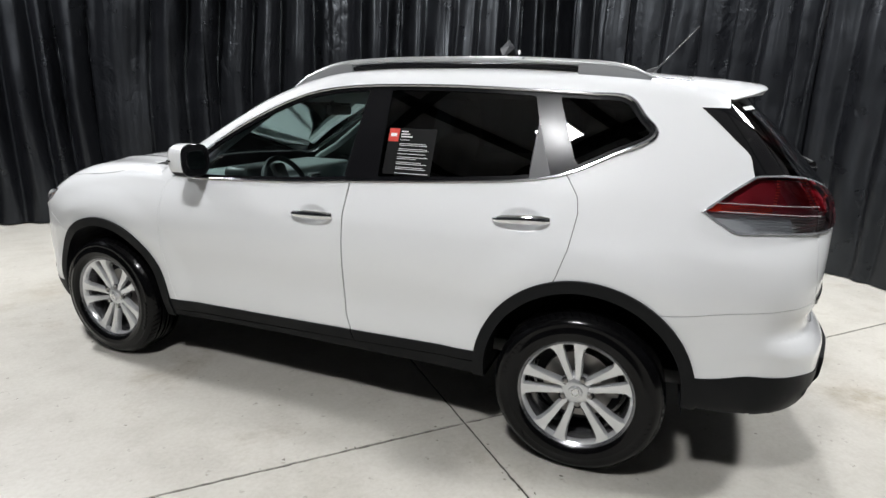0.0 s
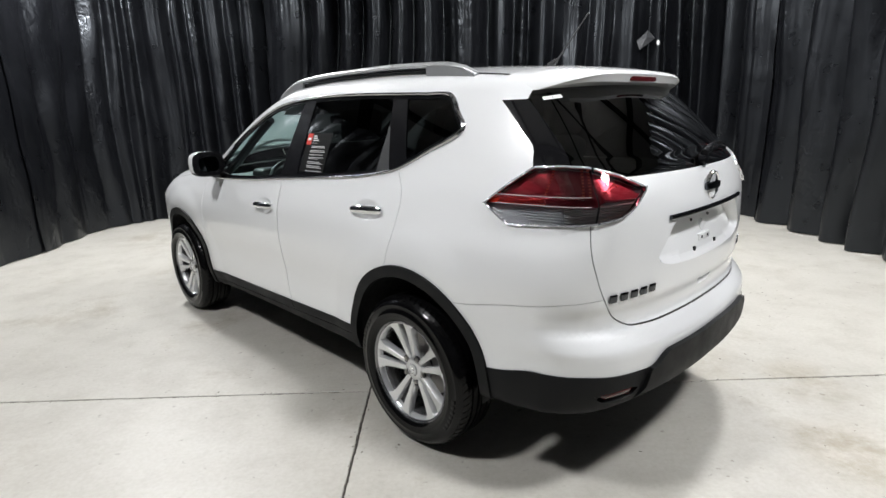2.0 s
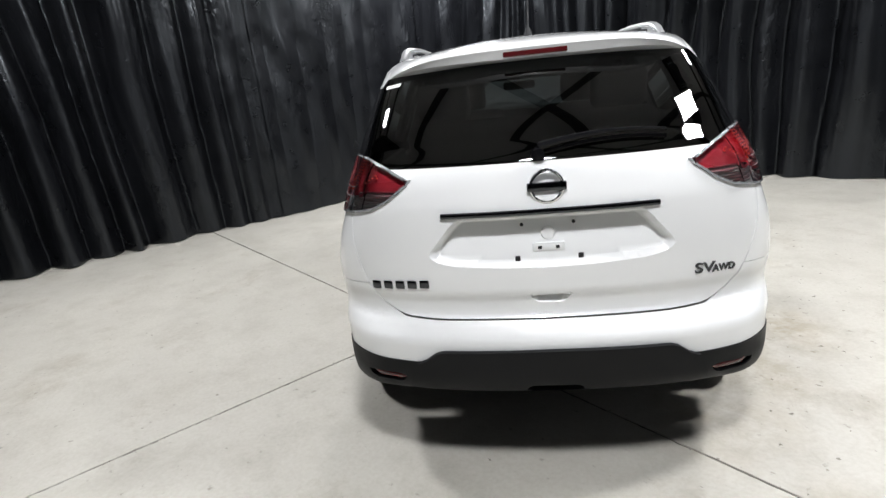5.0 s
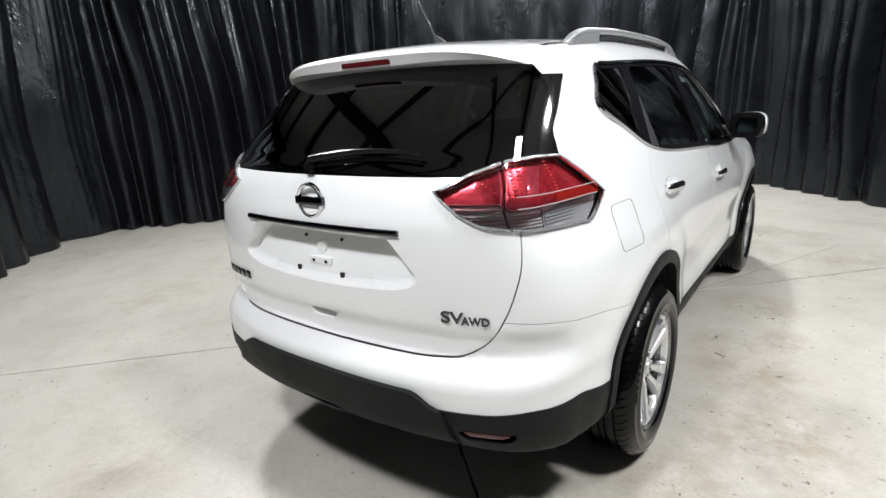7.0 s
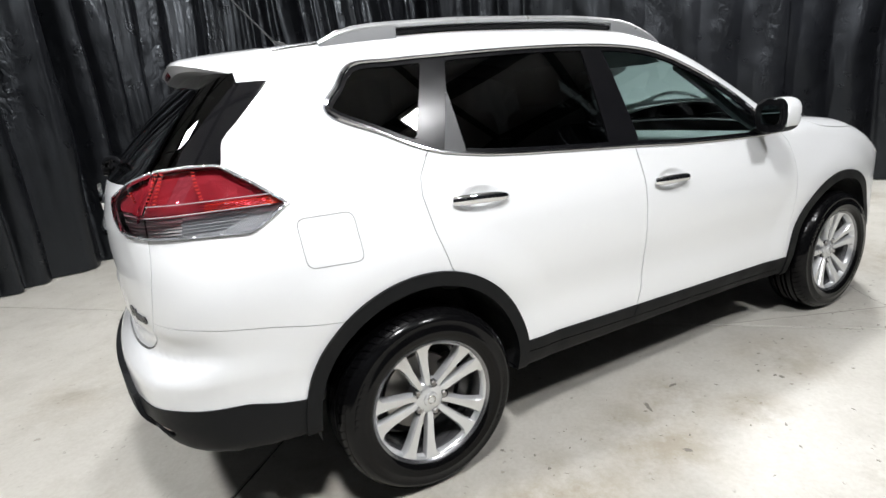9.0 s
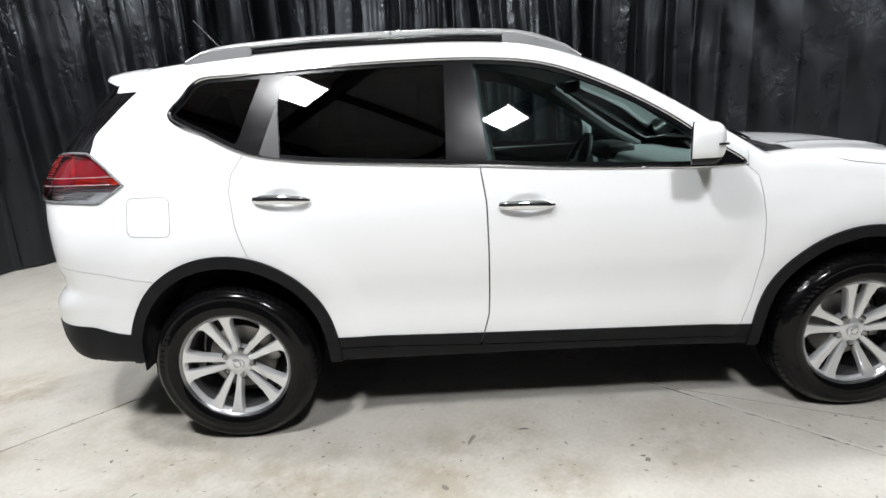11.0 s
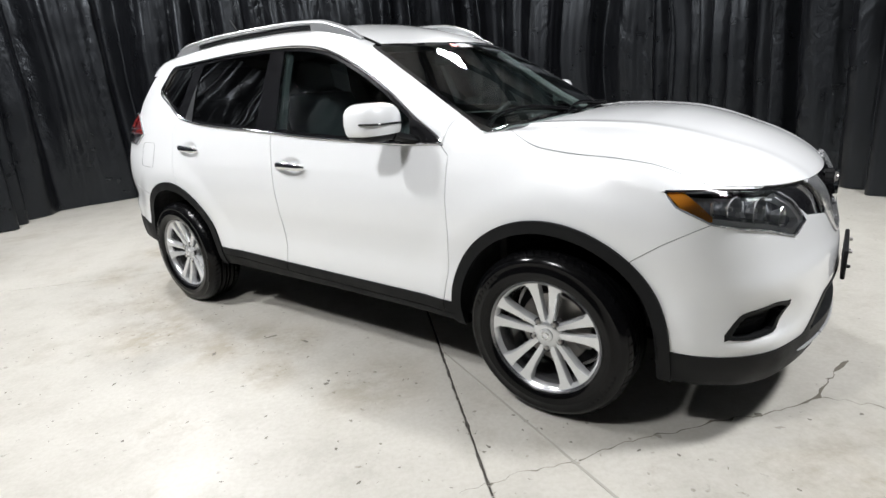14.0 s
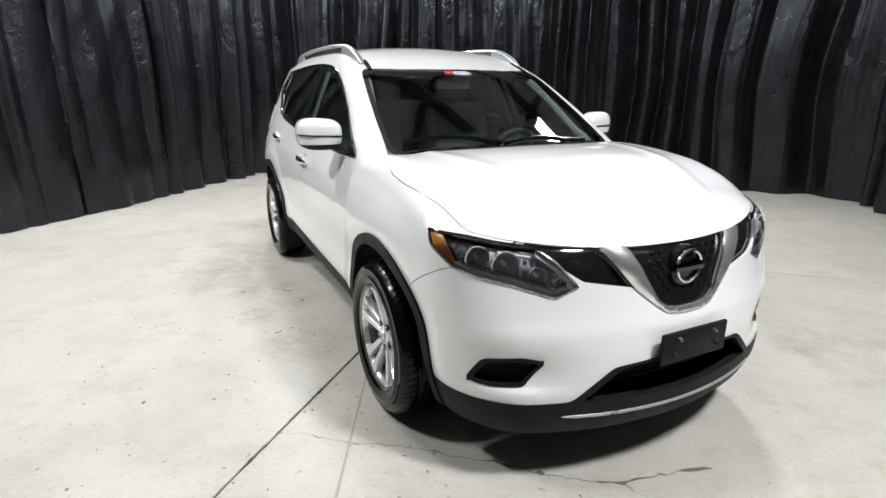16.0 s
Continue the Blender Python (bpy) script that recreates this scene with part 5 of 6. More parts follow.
for s in SIDES:
    f = np.array((1, s, 1))
    line = [tail_point(a, 1.172, 0.011) * f for a in np.linspace(-0.06, 0.375, 14)]
    part("lens_rib", tube(line, 0.0022, 0.0030), RIB, car, "thin silver rib of the tail lamp")
    line = [tail_point(a, 1.142, 0.011) * f for a in np.linspace(-0.06, 0.375, 14)]
    part("lens_rib", tube(line, 0.0022, 0.0034), RIB, car, "thin silver rib of the tail lamp")
    for a0, lean in ((-0.068, 0.05), (-0.040, 0.12), (0.085, 0.95)):
        for i in range(9):
            z = 1.180 + 0.0098 * i
            p = tail_point(a0 + lean * (1.265 - z) * 0.6, z, 0.005)
            q = tail_point(a0 + lean * (1.265 - z) * 0.6 + 0.013, z, 0.005)
            part("led_dot", tube([p * f, q * f], 0.0062, 0.0062, steps=6), LED_RED, car)
    for i in range(4):
        line = [tail_point(a, 1.150 + 0.0055 * i, 0.0035) * f for a in np.linspace(0.13, 0.36, 10)]
        part("guide_rib", tube(line, 0.003, 0.003, steps=6), RED_BACK, car)
    for i in range(5):
        z = 1.131 - 0.009 * i
        line = [tail_point(a, z, -0.014) * f for a in np.linspace(0.08, 0.31 - 0.02 * i, 8)]
        part("lens_flute", tube(line, 0.005, 0.004), SMOKE, car)
    # tailgate lamp: orange dots coloured in for the glints around its LED spot
    for a, z in ((-0.20, 1.205), (-0.185, 1.213), (-0.17, 1.205), (-0.155, 1.198), (-0.14, 1.190)):
        part("led_dot", tube([tail_point(a, z, 0.003) * f, tail_point(a + 0.008, z, 0.003) * f], 0.007, 0.007, steps=6), LED_RED, tailgate)


# head lamps
amber_f = on_nose(rounded([(-2.29, 0.942), (-2.37, 0.936), (-2.415, 0.900), (-2.47, 0.850), (-2.43, 0.842), (-2.33, 0.893)], 0.008))
skin.mark(amber_f, "head_amber", ("head_lamp",))
skin_normal = slope_of(skin.v)


def nose_point(a, z, out=0.0):
    """The place on the nose's corner at y - x = a and a height."""
    d = np.array((1.0, 1.0, 0)) / math.sqrt(2)
    base = np.array((2.0, 2.0 + a, z))
    p = base + d * surface_at(base, d, max(0.0, (-2.0 - a + 0.05) * math.sqrt(2)), 3.0)
    return p + slope_of(p) * out


def strip_zone(v):
    """The band along the headlamp's lower and inner edge."""
    uv = np.stack([v[:, 1] - v[:, 0], v[:, 2]], 1)
    line = np.array([(-2.86, 0.905), (-2.945, 0.866), (-3.05, 0.782), (-2.95, 0.744), (-2.74, 0.791), (-2.45, 0.836)])
    d = np.full(len(v), 9.0)
    for p, q in zip(line, line[1:]):
        t = np.clip(((uv - p) @ (q - p)) / ((q - p) @ (q - p)), 0, 1)
        d = np.minimum(d, np.linalg.norm(uv - p - t[:, None] * (q - p), axis=1))
    return d - 0.024


skin.mark(lambda v: -(on_nose(HEAD_LAMP)(v) + 0.007), {"head_lamp": "head_edge", "head_amber": "head_edge"}, ("head_lamp", "head_amber"))
# top of the lens edge, blackened to stand in for the dark gap under the bonnet
skin.mark(lambda v: 0.9355 - 0.061 * (-2.275 - v[:, 1] + v[:, 0]) - v[:, 2], "head_brow", ("head_edge",))
skin.mark(strip_zone, "head_strip", ("head_lamp",))
skin_normal = slope_of(skin.v)
for s in SIDES:
    f = np.array((1, s, 1))
    lamp = panel("headlamp", ["head_lamp", "head_amber", "head_strip"], CLEAR_LENS, car, s, 0.004, 0.012, "headlamp with clear lens, dark housing and amber reflector")
    panel("lens_edge", ["head_edge"], LAMP_EDGE, lamp, s, 0.003, 0.012, "silver edge of the lens")
    panel("lamp_brow", ["head_brow"], GLOSS_BLACK, lamp, s, 0.003, 0.012, "black strip standing in for the dark gap under the bonnet edge")
    panel("housing", ["head_lamp"], HOUSING_DARK, lamp, s, -0.034, 0.0, "smoked dark lamp housing")
    panel("running_light", ["head_strip"], HOUSING, lamp, s, -0.008, 0.04, "pale LED running light strip")
    panel("side_reflector", ["head_amber"], AMBER, lamp, s, -0.004, 0.012, "amber side reflector")
    for a, z, r in ((-2.56, 0.888, 0.036), (-2.70, 0.868, 0.040), (-2.855, 0.825, 0.030)):
        p = nose_point(a, z, -0.026) * f
        n = slope_of(p)
        n = np.array((n[0], n[1], 0.0)) + np.array((1.0, 0, 0))
        bowl = lathe([(r * 1.22, 0.020), (r * 1.18, 0.022), (r, 0.016), (r * 0.86, 0.002), (r * 0.6, -0.012), (r * 0.3, -0.018), (0.0, -0.02)], 14)
        m = Matrix.Translation(p) @ Vector((0, 1, 0)).rotation_difference(Vector(n).normalized()).to_matrix().to_4x4()
        bmesh.ops.transform(bowl, matrix=m, verts=bowl.verts)
        b_ob = part("reflector_bowl", bowl, BOWL, lamp, "faceted bright reflector bowl", smooth=False)
        bulb = lathe([(0.0, 0.016), (0.008, 0.012), (0.010, -0.012)], 14)
        bmesh.ops.transform(bulb, matrix=m, verts=bulb.verts)
        part("bulb", bulb, HOUSING, b_ob)
    # bright webs between the bowls and a sill above the strip
    for a0, z0, a1, z1 in ((-2.49, 0.912, -2.47, 0.865), (-2.63, 0.907, -2.625, 0.835), (-2.645, 0.905, -2.64, 0.835), (-2.78, 0.885, -2.79, 0.80)):
        web = [nose_point(a0 + (a1 - a0) * t, z0 + (z1 - z0) * t, -0.022 - 0.01 * math.sin(math.pi * t)) * f for t in np.linspace(0, 1, 6)]
        part("housing_web", tube(web, 0.012, 0.010, up=(1, 0, 0)), HOUSING, lamp)
    sill = [nose_point(a, z, -0.016) * f for a, z in ((-2.47, 0.872), (-2.60, 0.850), (-2.74, 0.826), (-2.90, 0.792))]
    part("housing_sill", tube(sill, 0.02, 0.006), LAMP_EDGE, lamp)
    brow = [nose_point(a, z, -0.016) * f for a, z in ((-2.66, 0.902), (-2.74, 0.896), (-2.82, 0.886))]
    part("housing_brow", tube(brow, 0.012, 0.010), HOUSING, lamp)

# grille, chrome vee, badge
grille = panel("grille", ["grille"], GLOSS_BLACK, car, 0, -0.014, 0.0, "gloss black front grille")


def vee_round(v, nr):
    """A rounded face across the vee's arms."""
    d = -inside_of(np.array(VEE), v[:, 1:])
    lean = np.clip(1 - d / 0.030, 0, 1)[:, None]
    e = 0.003
    g = np.stack([inside_of(np.array(VEE), v[:, 1:] + np.array(a) * e) - inside_of(np.array(VEE), v[:, 1:] - np.array(a) * e) for a in ((1, 0), (0, 1))], 1) / (2 * e)
    out = nr + 0.35 * lean * np.concatenate([np.zeros((len(v), 1)), g], 1)
    return v + nr * (0.012 * (1 - lean ** 2)), out / np.linalg.norm(out, axis=1, keepdims=True)


skin.cut(np.where((skin.v[:, 0] > 3.3) & (skin.v[:, 2] < 0.93), inside_of(np.array(VEE), skin.v[:, 1:]) + 0.012, 0.08))
skin_normal = slope_of(skin.v)
vee = panel("grille_vee", ["vee"], VEE_CHROME, car, 0, 0.006, 0.035, "chrome vee of the front grille", vee_round)
for r in range(6):
    for c in range(9):
        y, z = -0.16 + 0.04 * c + (0.02 if r % 2 else 0), 0.735 + 0.027 * r
        if abs(y) < 0.10 + 0.6 * (z - 0.73) and math.hypot(y, z - 0.815) > 0.085 and z < 0.885:
            stud = bmesh.new()
            bmesh.ops.create_cone(stud, cap_ends=True, segments=6, radius1=0.007, radius2=0.004, depth=0.012, matrix=pose(end_x(abs(y), z, True) - 0.010, y, z, 0, 90, 0))
            part("grille_stud", stud, SATIN_BLACK, grille)


def badge(parent, x, z, r, facing):
    ring = lathe([(r * 0.80, 0.0), (r * 0.80, 0.010), (r * 0.88, 0.014), (r * 0.96, 0.012), (r, 0.004), (r, 0.0)], 48)
    m = Matrix.Translation((x, 0, z)) @ Matrix.Rotation(radians(-90 if facing > 0 else 90), 4, "Z")
    bmesh.ops.transform(ring, matrix=m, verts=ring.verts)
    ob = part("badge", ring, CHROME, parent, "round chrome badge with a crossbar")
    bar = block(x - 0.002 if facing > 0 else x - 0.016, x + 0.016 if facing > 0 else x + 0.002, -r * 1.08, r * 1.08, z - r * 0.24, z + r * 0.24, 0.004)
    part("crossbar", bar, BADGE, ob)


badge(car, end_x(0, 0.815, True) + 0.004, 0.815, 0.066, 1)
badge(tailgate, end_x(0, 1.153, False) - 0.002, 1.153, 0.060, -1)
back = lathe([(0.0, 0.0), (0.075, 0.0), (0.075, -0.03)], 40)
bmesh.ops.transform(back, matrix=Matrix.Translation((end_x(0, 0.815, True) + 0.002, 0, 0.815)) @ Matrix.Rotation(radians(-90), 4, "Z"), verts=back.verts)
part("badge_plate", back, GLOSS_BLACK, grille)

# lower front: intake, fog bezels, number plate holder, silver lip
intake = panel("lower_intake", ["intake"], DARK, front_bumper, 0, -0.11, 0.0, "dark lower air intake")
for z in (0.395, 0.425, 0.455):
    line = [(end_x(abs(y), z, True) - 0.075, y, z) for y in np.linspace(-0.30, 0.30, 11)]
    part("intake_bar", tube(line, 0.012, 0.010), CLAD, intake)
for s in SIDES:
    fog = panel("fog_bezel", ["fog"], CLAD, front_bumper, s, 0.003, 0.040, "black fog lamp bezel")
    panel("bezel_mesh", ["fog_grille"], DARK, fog, s, -0.035, 0.0)
    for i in range(4):
        z = 0.455 + 0.014 * i
        line = [(end_x(y, z, True) - 0.024, s * y, z) for y in np.linspace(0.625 - 0.2 * (z - 0.45), 0.725 - 0.15 * (z - 0.45), 5)]
        part("bezel_slat", tube(line, 0.006, 0.006), CLAD, fog)
lip = [(end_x(abs(y), 0.302, True) + 0.006, y, 0.300 + 0.03 * abs(y) ** 2) for y in np.linspace(-0.50, 0.50, 25)]
part("bumper_lip", tube(lip, 0.014, 0.012, taper=[0.4] + [1] * 23 + [0.4]), RAIL, front_bumper, "satin silver lip along the lower bumper")
px = end_x(0, 0.54, True)
holder = part("plate_holder", block(px + 0.012, px + 0.028, -0.165, 0.165, 0.480, 0.600, 0.006), CLAD, front_bumper, "empty black number plate holder")
for y, z in ((-0.09, 0.575), (0.09, 0.575), (-0.11, 0.520), (0.11, 0.520)):
    screw = bmesh.new()
    bmesh.ops.create_cone(screw, cap_ends=True, segments=10, radius1=0.008, radius2=0.006, depth=0.014, matrix=pose(px + 0.034, y, z, 0, 90, 0))
    part("screw", screw, STEEL if z > 0.55 else DARK, holder)

# rear: strip, plate bay, lettering, reflectors, wiper, spoiler
strip = [(end_x(abs(y), 1.072, False) - 0.004, y, 1.072) for y in np.linspace(-0.362, 0.362, 19)]
part("chrome_strip", tube(strip, 0.016, 0.020), BADGE, tailgate, "dark chrome strip above the plate bay")
for y in (-0.088, 0.088):
    hole = bmesh.new()
    bmesh.ops.create_cone(hole, cap_ends=True, segments=12, radius1=0.006, radius2=0.006, depth=0.01, matrix=pose(bay_x(y, 1.018), y, 1.018, 0, 90, 0))
    part("bolt_hole", hole, DARK, tailgate)
for y in (-0.107, 0.107):
    bx = bay_x(y, 0.905)
    part("plate_clip", block(bx - 0.005, bx + 0.006, y - 0.009, y + 0.009, 0.896, 0.914, 0.002), DARK, tailgate, smooth=False)
bx = bay_x(0.0, 0.985)
boss = lathe([(0.0, 0.008), (0.020, 0.008), (0.024, 0.004), (0.025, -0.006)], 28)
bmesh.ops.transform(boss, matrix=Matrix.Translation((bx, 0, 0.985)) @ Matrix.Rotation(radians(90), 4, "Z"), verts=boss.verts)
part("plate_boss", boss, PAINT, tailgate)
bx = bay_x(0.0, 0.94)
pad = part("plate_pad", block(bx - 0.007, bx + 0.012, -0.055, 0.055, 0.926, 0.956, 0.004), PAINT, tailgate)
for y in (-0.03, 0.03):
    part("bolt_hole", block(bx - 0.0085, bx, y - 0.007, y + 0.007, 0.934, 0.946, 0.002), DARK, pad)


def tail_pose(y, z):
    x = end_x(abs(y), z, False) - 0.0015
    n = slope_of(np.array((x, y, z)))
    right = Vector((0, 0, 1)).cross(Vector(n)).normalized()
    up = Vector(n).cross(right)
    m = Matrix((right, up, Vector(n))).transposed().to_4x4()
    return Matrix.Translation((x, y, z)) @ m


words("SV", 0.054, 0.0025, BADGE, tailgate, tail_pose(-0.522, 0.822) @ Matrix.Diagonal((1.25, 0.95, 1, 1)), "trim_lettering", "chrome letters of the trim level")
words("AWD", 0.037, 0.0025, BADGE, tailgate, tail_pose(-0.592, 0.815) @ Matrix.Diagonal((0.95, 0.95, 1, 1)), "trim_lettering", "chrome letters of the drive type")
for i in range(5):
    y = 0.635 - 0.047 * i
    bm = block(-0.018, 0.018, -0.0155, 0.0155, 0, 0.005, 0.003)
    ob = part("badge_block", bm, BADGE, tailgate, "plain chrome badge block")
    ob.matrix_basis = tail_pose(y, 0.815 + 0.002 * i)


def proud(v, nr):
    """Stands out from the bumper, and runs flush towards its lower edge."""
    return v + nr * (0.018 * np.clip((v[:, 2] - 0.40) / 0.06, 0, 1))[:, None], nr


skid = panel("skid_plate", ["rear_skid"], CLAD, rear_bumper, 0, 0.002, 0.02, "raised grey-black skid plate", proud)
panel("tow_slot", ["tow_slot"], DARK, skid, 0, -0.02, 0.0)
for s in SIDES:
    panel("rear_bumper_cladding", ["rear_black"], CLAD, rear_bumper, s, 0.004, 0.03, "black lower bumper cladding")
    panel("reflector_recess", ["reflex"], DARK, rear_bumper, s, -0.022, 0.0)
    line = [tail_point(a, 0.450, -0.010) * np.array((1, s, 1)) for a in np.linspace(-0.32, -0.13, 8)]
    part("reflector", tube(line, 0.010, 0.026, taper=[0.5] + [1] * 6 + [0.5]), DARK_RED, rear_bumper, "dark red reflector strip")


def tail_glass(y, z, out):
    x = end_x(abs(y), z, False)
    p = np.array((x, y, z))
    return p + slope_of(p) * out


arm = [tail_glass(0.02 - 0.42 * t, 1.262 + 0.03 * math.sin(2.4 * t), 0.028 - 0.008 * t) for t in np.linspace(0, 1, 10)]
wiper = part("rear_wiper", tube(arm, 0.018, 0.020, taper=list(np.linspace(1.5, 0.45, 10))), SATIN_BLACK, tailgate, "black rear wiper arm")
blade = [tail_glass(0.04 - 0.44 * t, 1.248 + 0.03 * math.sin(2.4 * t), 0.010) for t in np.linspace(0, 1, 10)]
part("wiper_blade", tube(blade, 0.008, 0.014), RUBBER, wiper)
part("wiper_pivot", lathe([(0.0, 0.03), (0.02, 0.028), (0.024, 0.0)], 20), SATIN_BLACK, wiper).matrix_basis = Matrix.Translation(tail_glass(0.02, 1.255, 0.0)) @ Matrix.Rotation(radians(90), 4, "Z")


def spoiler():
    """A roof wing whose ends run out on the rear pillars."""
    bm = bmesh.new()
    rows = []
    for w in np.linspace(-1, 1, 61):
        u = math.sin(w * math.pi / 2) * 0.35 + w * 0.65
        k, full = u * u, (1 - abs(u) ** 6) ** 0.6 if abs(u) < 1 else 0.0
        yf, yt = 0.612 * u, (0.545 + 0.078 * (1 - full)) * u
        xf = -0.285 - 0.012 * k
        zf = top_z(xf, abs(yf)) + 0.003
        xt, zt = -0.338 - 0.247 * full, 1.517 + 0.097 * full - 0.014 * k * full
        zb = zt - 0.046 * full ** 1.5 * (1 - 0.35 * k) - 0.001
        xg, zg = -0.345 - 0.125 * full, 1.512 + 0.044 * full - 0.010 * k * full
        mid = lambda t, lift: (xf + (xt - xf) * t, yf + (yt - yf) * t, zf + (zt - zf) * t + lift * full)
        pts = [(xf, yf, zf), mid(0.2, 0.002), mid(0.4, 0.006), mid(0.7, 0.008), mid(0.93, 0.005), (xt + 0.006 * full, yt, zt), (xt, yt, zt - 0.009 * full),
               (xt + 0.008 * full, yt, (zt + zb) / 2), (xt + 0.016 * full, yt, zb + 0.005 * full), (xt + 0.032 * full, yt, zb), (xg, yt * 1.01, zg - 0.002)]
        rows.append([bm.verts.new(p) for p in pts])
    for p, q in zip(rows, rows[1:]):
        for i in range(len(p) - 1):
            bm.faces.new((p[i], p[i + 1], q[i + 1], q[i]))
    ob = part("spoiler", bm, PAINT, tailgate, "white roof spoiler over the rear window")
    bl = block(-0.580, -0.545, -0.116, 0.116, 1.577, 1.599, 0.004)
    part("brake_light", bl, DARK_RED, ob, "dark red high brake light")
    return ob


spoiler()

# roof rails
for s in SIDES:
    pts = []
    for t in np.linspace(0, 1, 25):
        x = -0.125 + 1.71 * t
        y = 0.565 - 0.030 * max(0, t - 0.6) ** 1 - 0.02 * max(0, 0.2 - t)
        rise = 0.036 * min(1, t / 0.10, (1 - t) / 0.14) ** 0.55 if 0 < t < 1 else 0.0
        pts.append((x, s * y, top_z(x, y) + 0.004 + max(rise, 0.0)))
    rail = part("roof_rail", tube(pts, 0.040, 0.026, taper=[0.55, 0.9] + [1] * 21 + [0.9, 0.55], steps=12), RAIL, car, "satin silver roof rail")
    for t0, t1 in ((0.0, 0.17), (0.80, 1.0)):
        foot = bmesh.new()
        rows = []
        for t in np.linspace(t0, t1, 7):
            x = -0.125 + 1.71 * t
            y = 0.565 - 0.030 * max(0, t - 0.6) - 0.02 * max(0, 0.2 - t)
            rise = 0.036 * min(1, t / 0.10, (1 - t) / 0.14) ** 0.55 if 0 < t < 1 else 0.002
            zb = top_z(x, y) - 0.004
            w = 0.019
            rows.append([foot.verts.new((x, s * (y + d), z)) for d, z in ((-w, zb), (-w, zb + rise), (w, zb + rise), (w, zb - 0.006))])
        for p, q in zip(rows, rows[1:]):
            for j in range(3):
                foot.faces.new((p[j], p[j + 1], q[j + 1], q[j]))
        foot.faces.new(rows[0])
        foot.faces.new(rows[-1][::-1])
        part("rail_foot", foot, RAIL, rail)
    under_rail = [(x, s * 0.555, top_z(x, 0.555) + 0.012) for x in np.linspace(0.05, 1.40, 12)]
    part("rail_channel", tube(under_rail, 0.03, 0.022), SATIN_BLACK, rail, "black channel under the rail")
    ditch = [(x, s * (0.545 - 0.035 * max(0, x - 1.45)), top_z(x, 0.545) + 0.002) for x in np.linspace(-0.28, -0.10, 4)]
    part("roof_moulding", tube(ditch, 0.016, 0.004), SATIN_BLACK, car)
    ditch = [(x, s * (0.53 + 0.09 * (x - 1.58)), top_z(x, 0.53 + 0.09 * (x - 1.58)) + 0.002) for x in np.linspace(1.54, 1.68, 5)]
    part("roof_moulding", tube(ditch, 0.03, 0.010), SATIN_BLACK, car)

# aerial
az = top_z(-0.10, 0.0)
mast = part("aerial", tube([(-0.095, 0, az), (-0.125, 0, az + 0.020), (-0.140, 0, az + 0.03), (-0.300, 0, az + 0.215)], 0.010, taper=[4.0, 2.6, 0.8, 0.6]), GREY_TRIM, car, "short black roof aerial")

# door handles in their cups
for s in SIDES:
    for (x0, x1, z0, z1), door in (((1.178, 1.402, 0.984, 0.976), doors[s][0]), ((0.186, 0.416, 1.060, 1.046), doors[s][1])):
        xm, zm = (x0 + x1) / 2, (z0 + z1) / 2

        def dish(v, nr, xm=xm, zm=zm):
            """Sinks the oval behind the grip."""
            depth = lambda q: 0.020 * soft(np.clip(1.02 - np.hypot((q[:, 0] - xm) / 0.100, (q[:, 2] - zm) / 0.050), 0, 0.75) / 0.75)
            e, d0 = 0.002, depth(v)
            gx, gz = (depth(v + (e, 0, 0)) - d0) / e, (depth(v + (0, 0, e)) - d0) / e
            out = nr + np.stack([gx, 0 * gx, gz], 1)
            return v - np.stack([0 * d0, d0, 0 * d0], 1), out / np.linalg.norm(out, axis=1, keepdims=True)
        panel("handle_cup", [("front_door" if door is doors[s][0] else "rear_door") + "_cup"], PAINT, door, s, 0.0, 0.0, "recessed cup behind the door handle", dish)
        pts = []
        for t in np.linspace(0, 1, 13):
            x, z = x0 + (x1 - x0) * t, z0 + (z1 - z0) * t + 0.004 * math.sin(math.pi * t)
            pts.append((x, s * (side_y(x, z) + 0.010 + 0.020 * math.sin(math.pi * t) ** 0.5), z))
        grip = part("door_handle", tube(pts, 0.020, 0.038, taper=[0.7, 0.92] + [1] * 7 + [0.97, 0.9, 0.75, 0.4], steps=12), CHROME, door, "chrome door handle")
        x = x0 + 0.02
        post = block(x - 0.012, x + 0.014, -0.02, 0.014, -0.012, 0.012, 0.005)
        part("handle_foot", post, CHROME, grip).matrix_basis = Matrix.Translation((0, s * side_y(x, z0), z0))

# fuel flap on the right rear quarter
flap = rounded([(-0.352, 1.087), (-0.170, 1.085), (-0.166, 0.928), (-0.348, 0.934)], 0.03, 6)
line = [(x, -(side_y(x, z) + 0.0008), z) for x, z in np.concatenate([flap, flap[:1]])]
part("fuel_flap_seam", tube(line, 0.0018, 0.0018, steps=6), GAPS, car, "thin seam round the fuel flap")


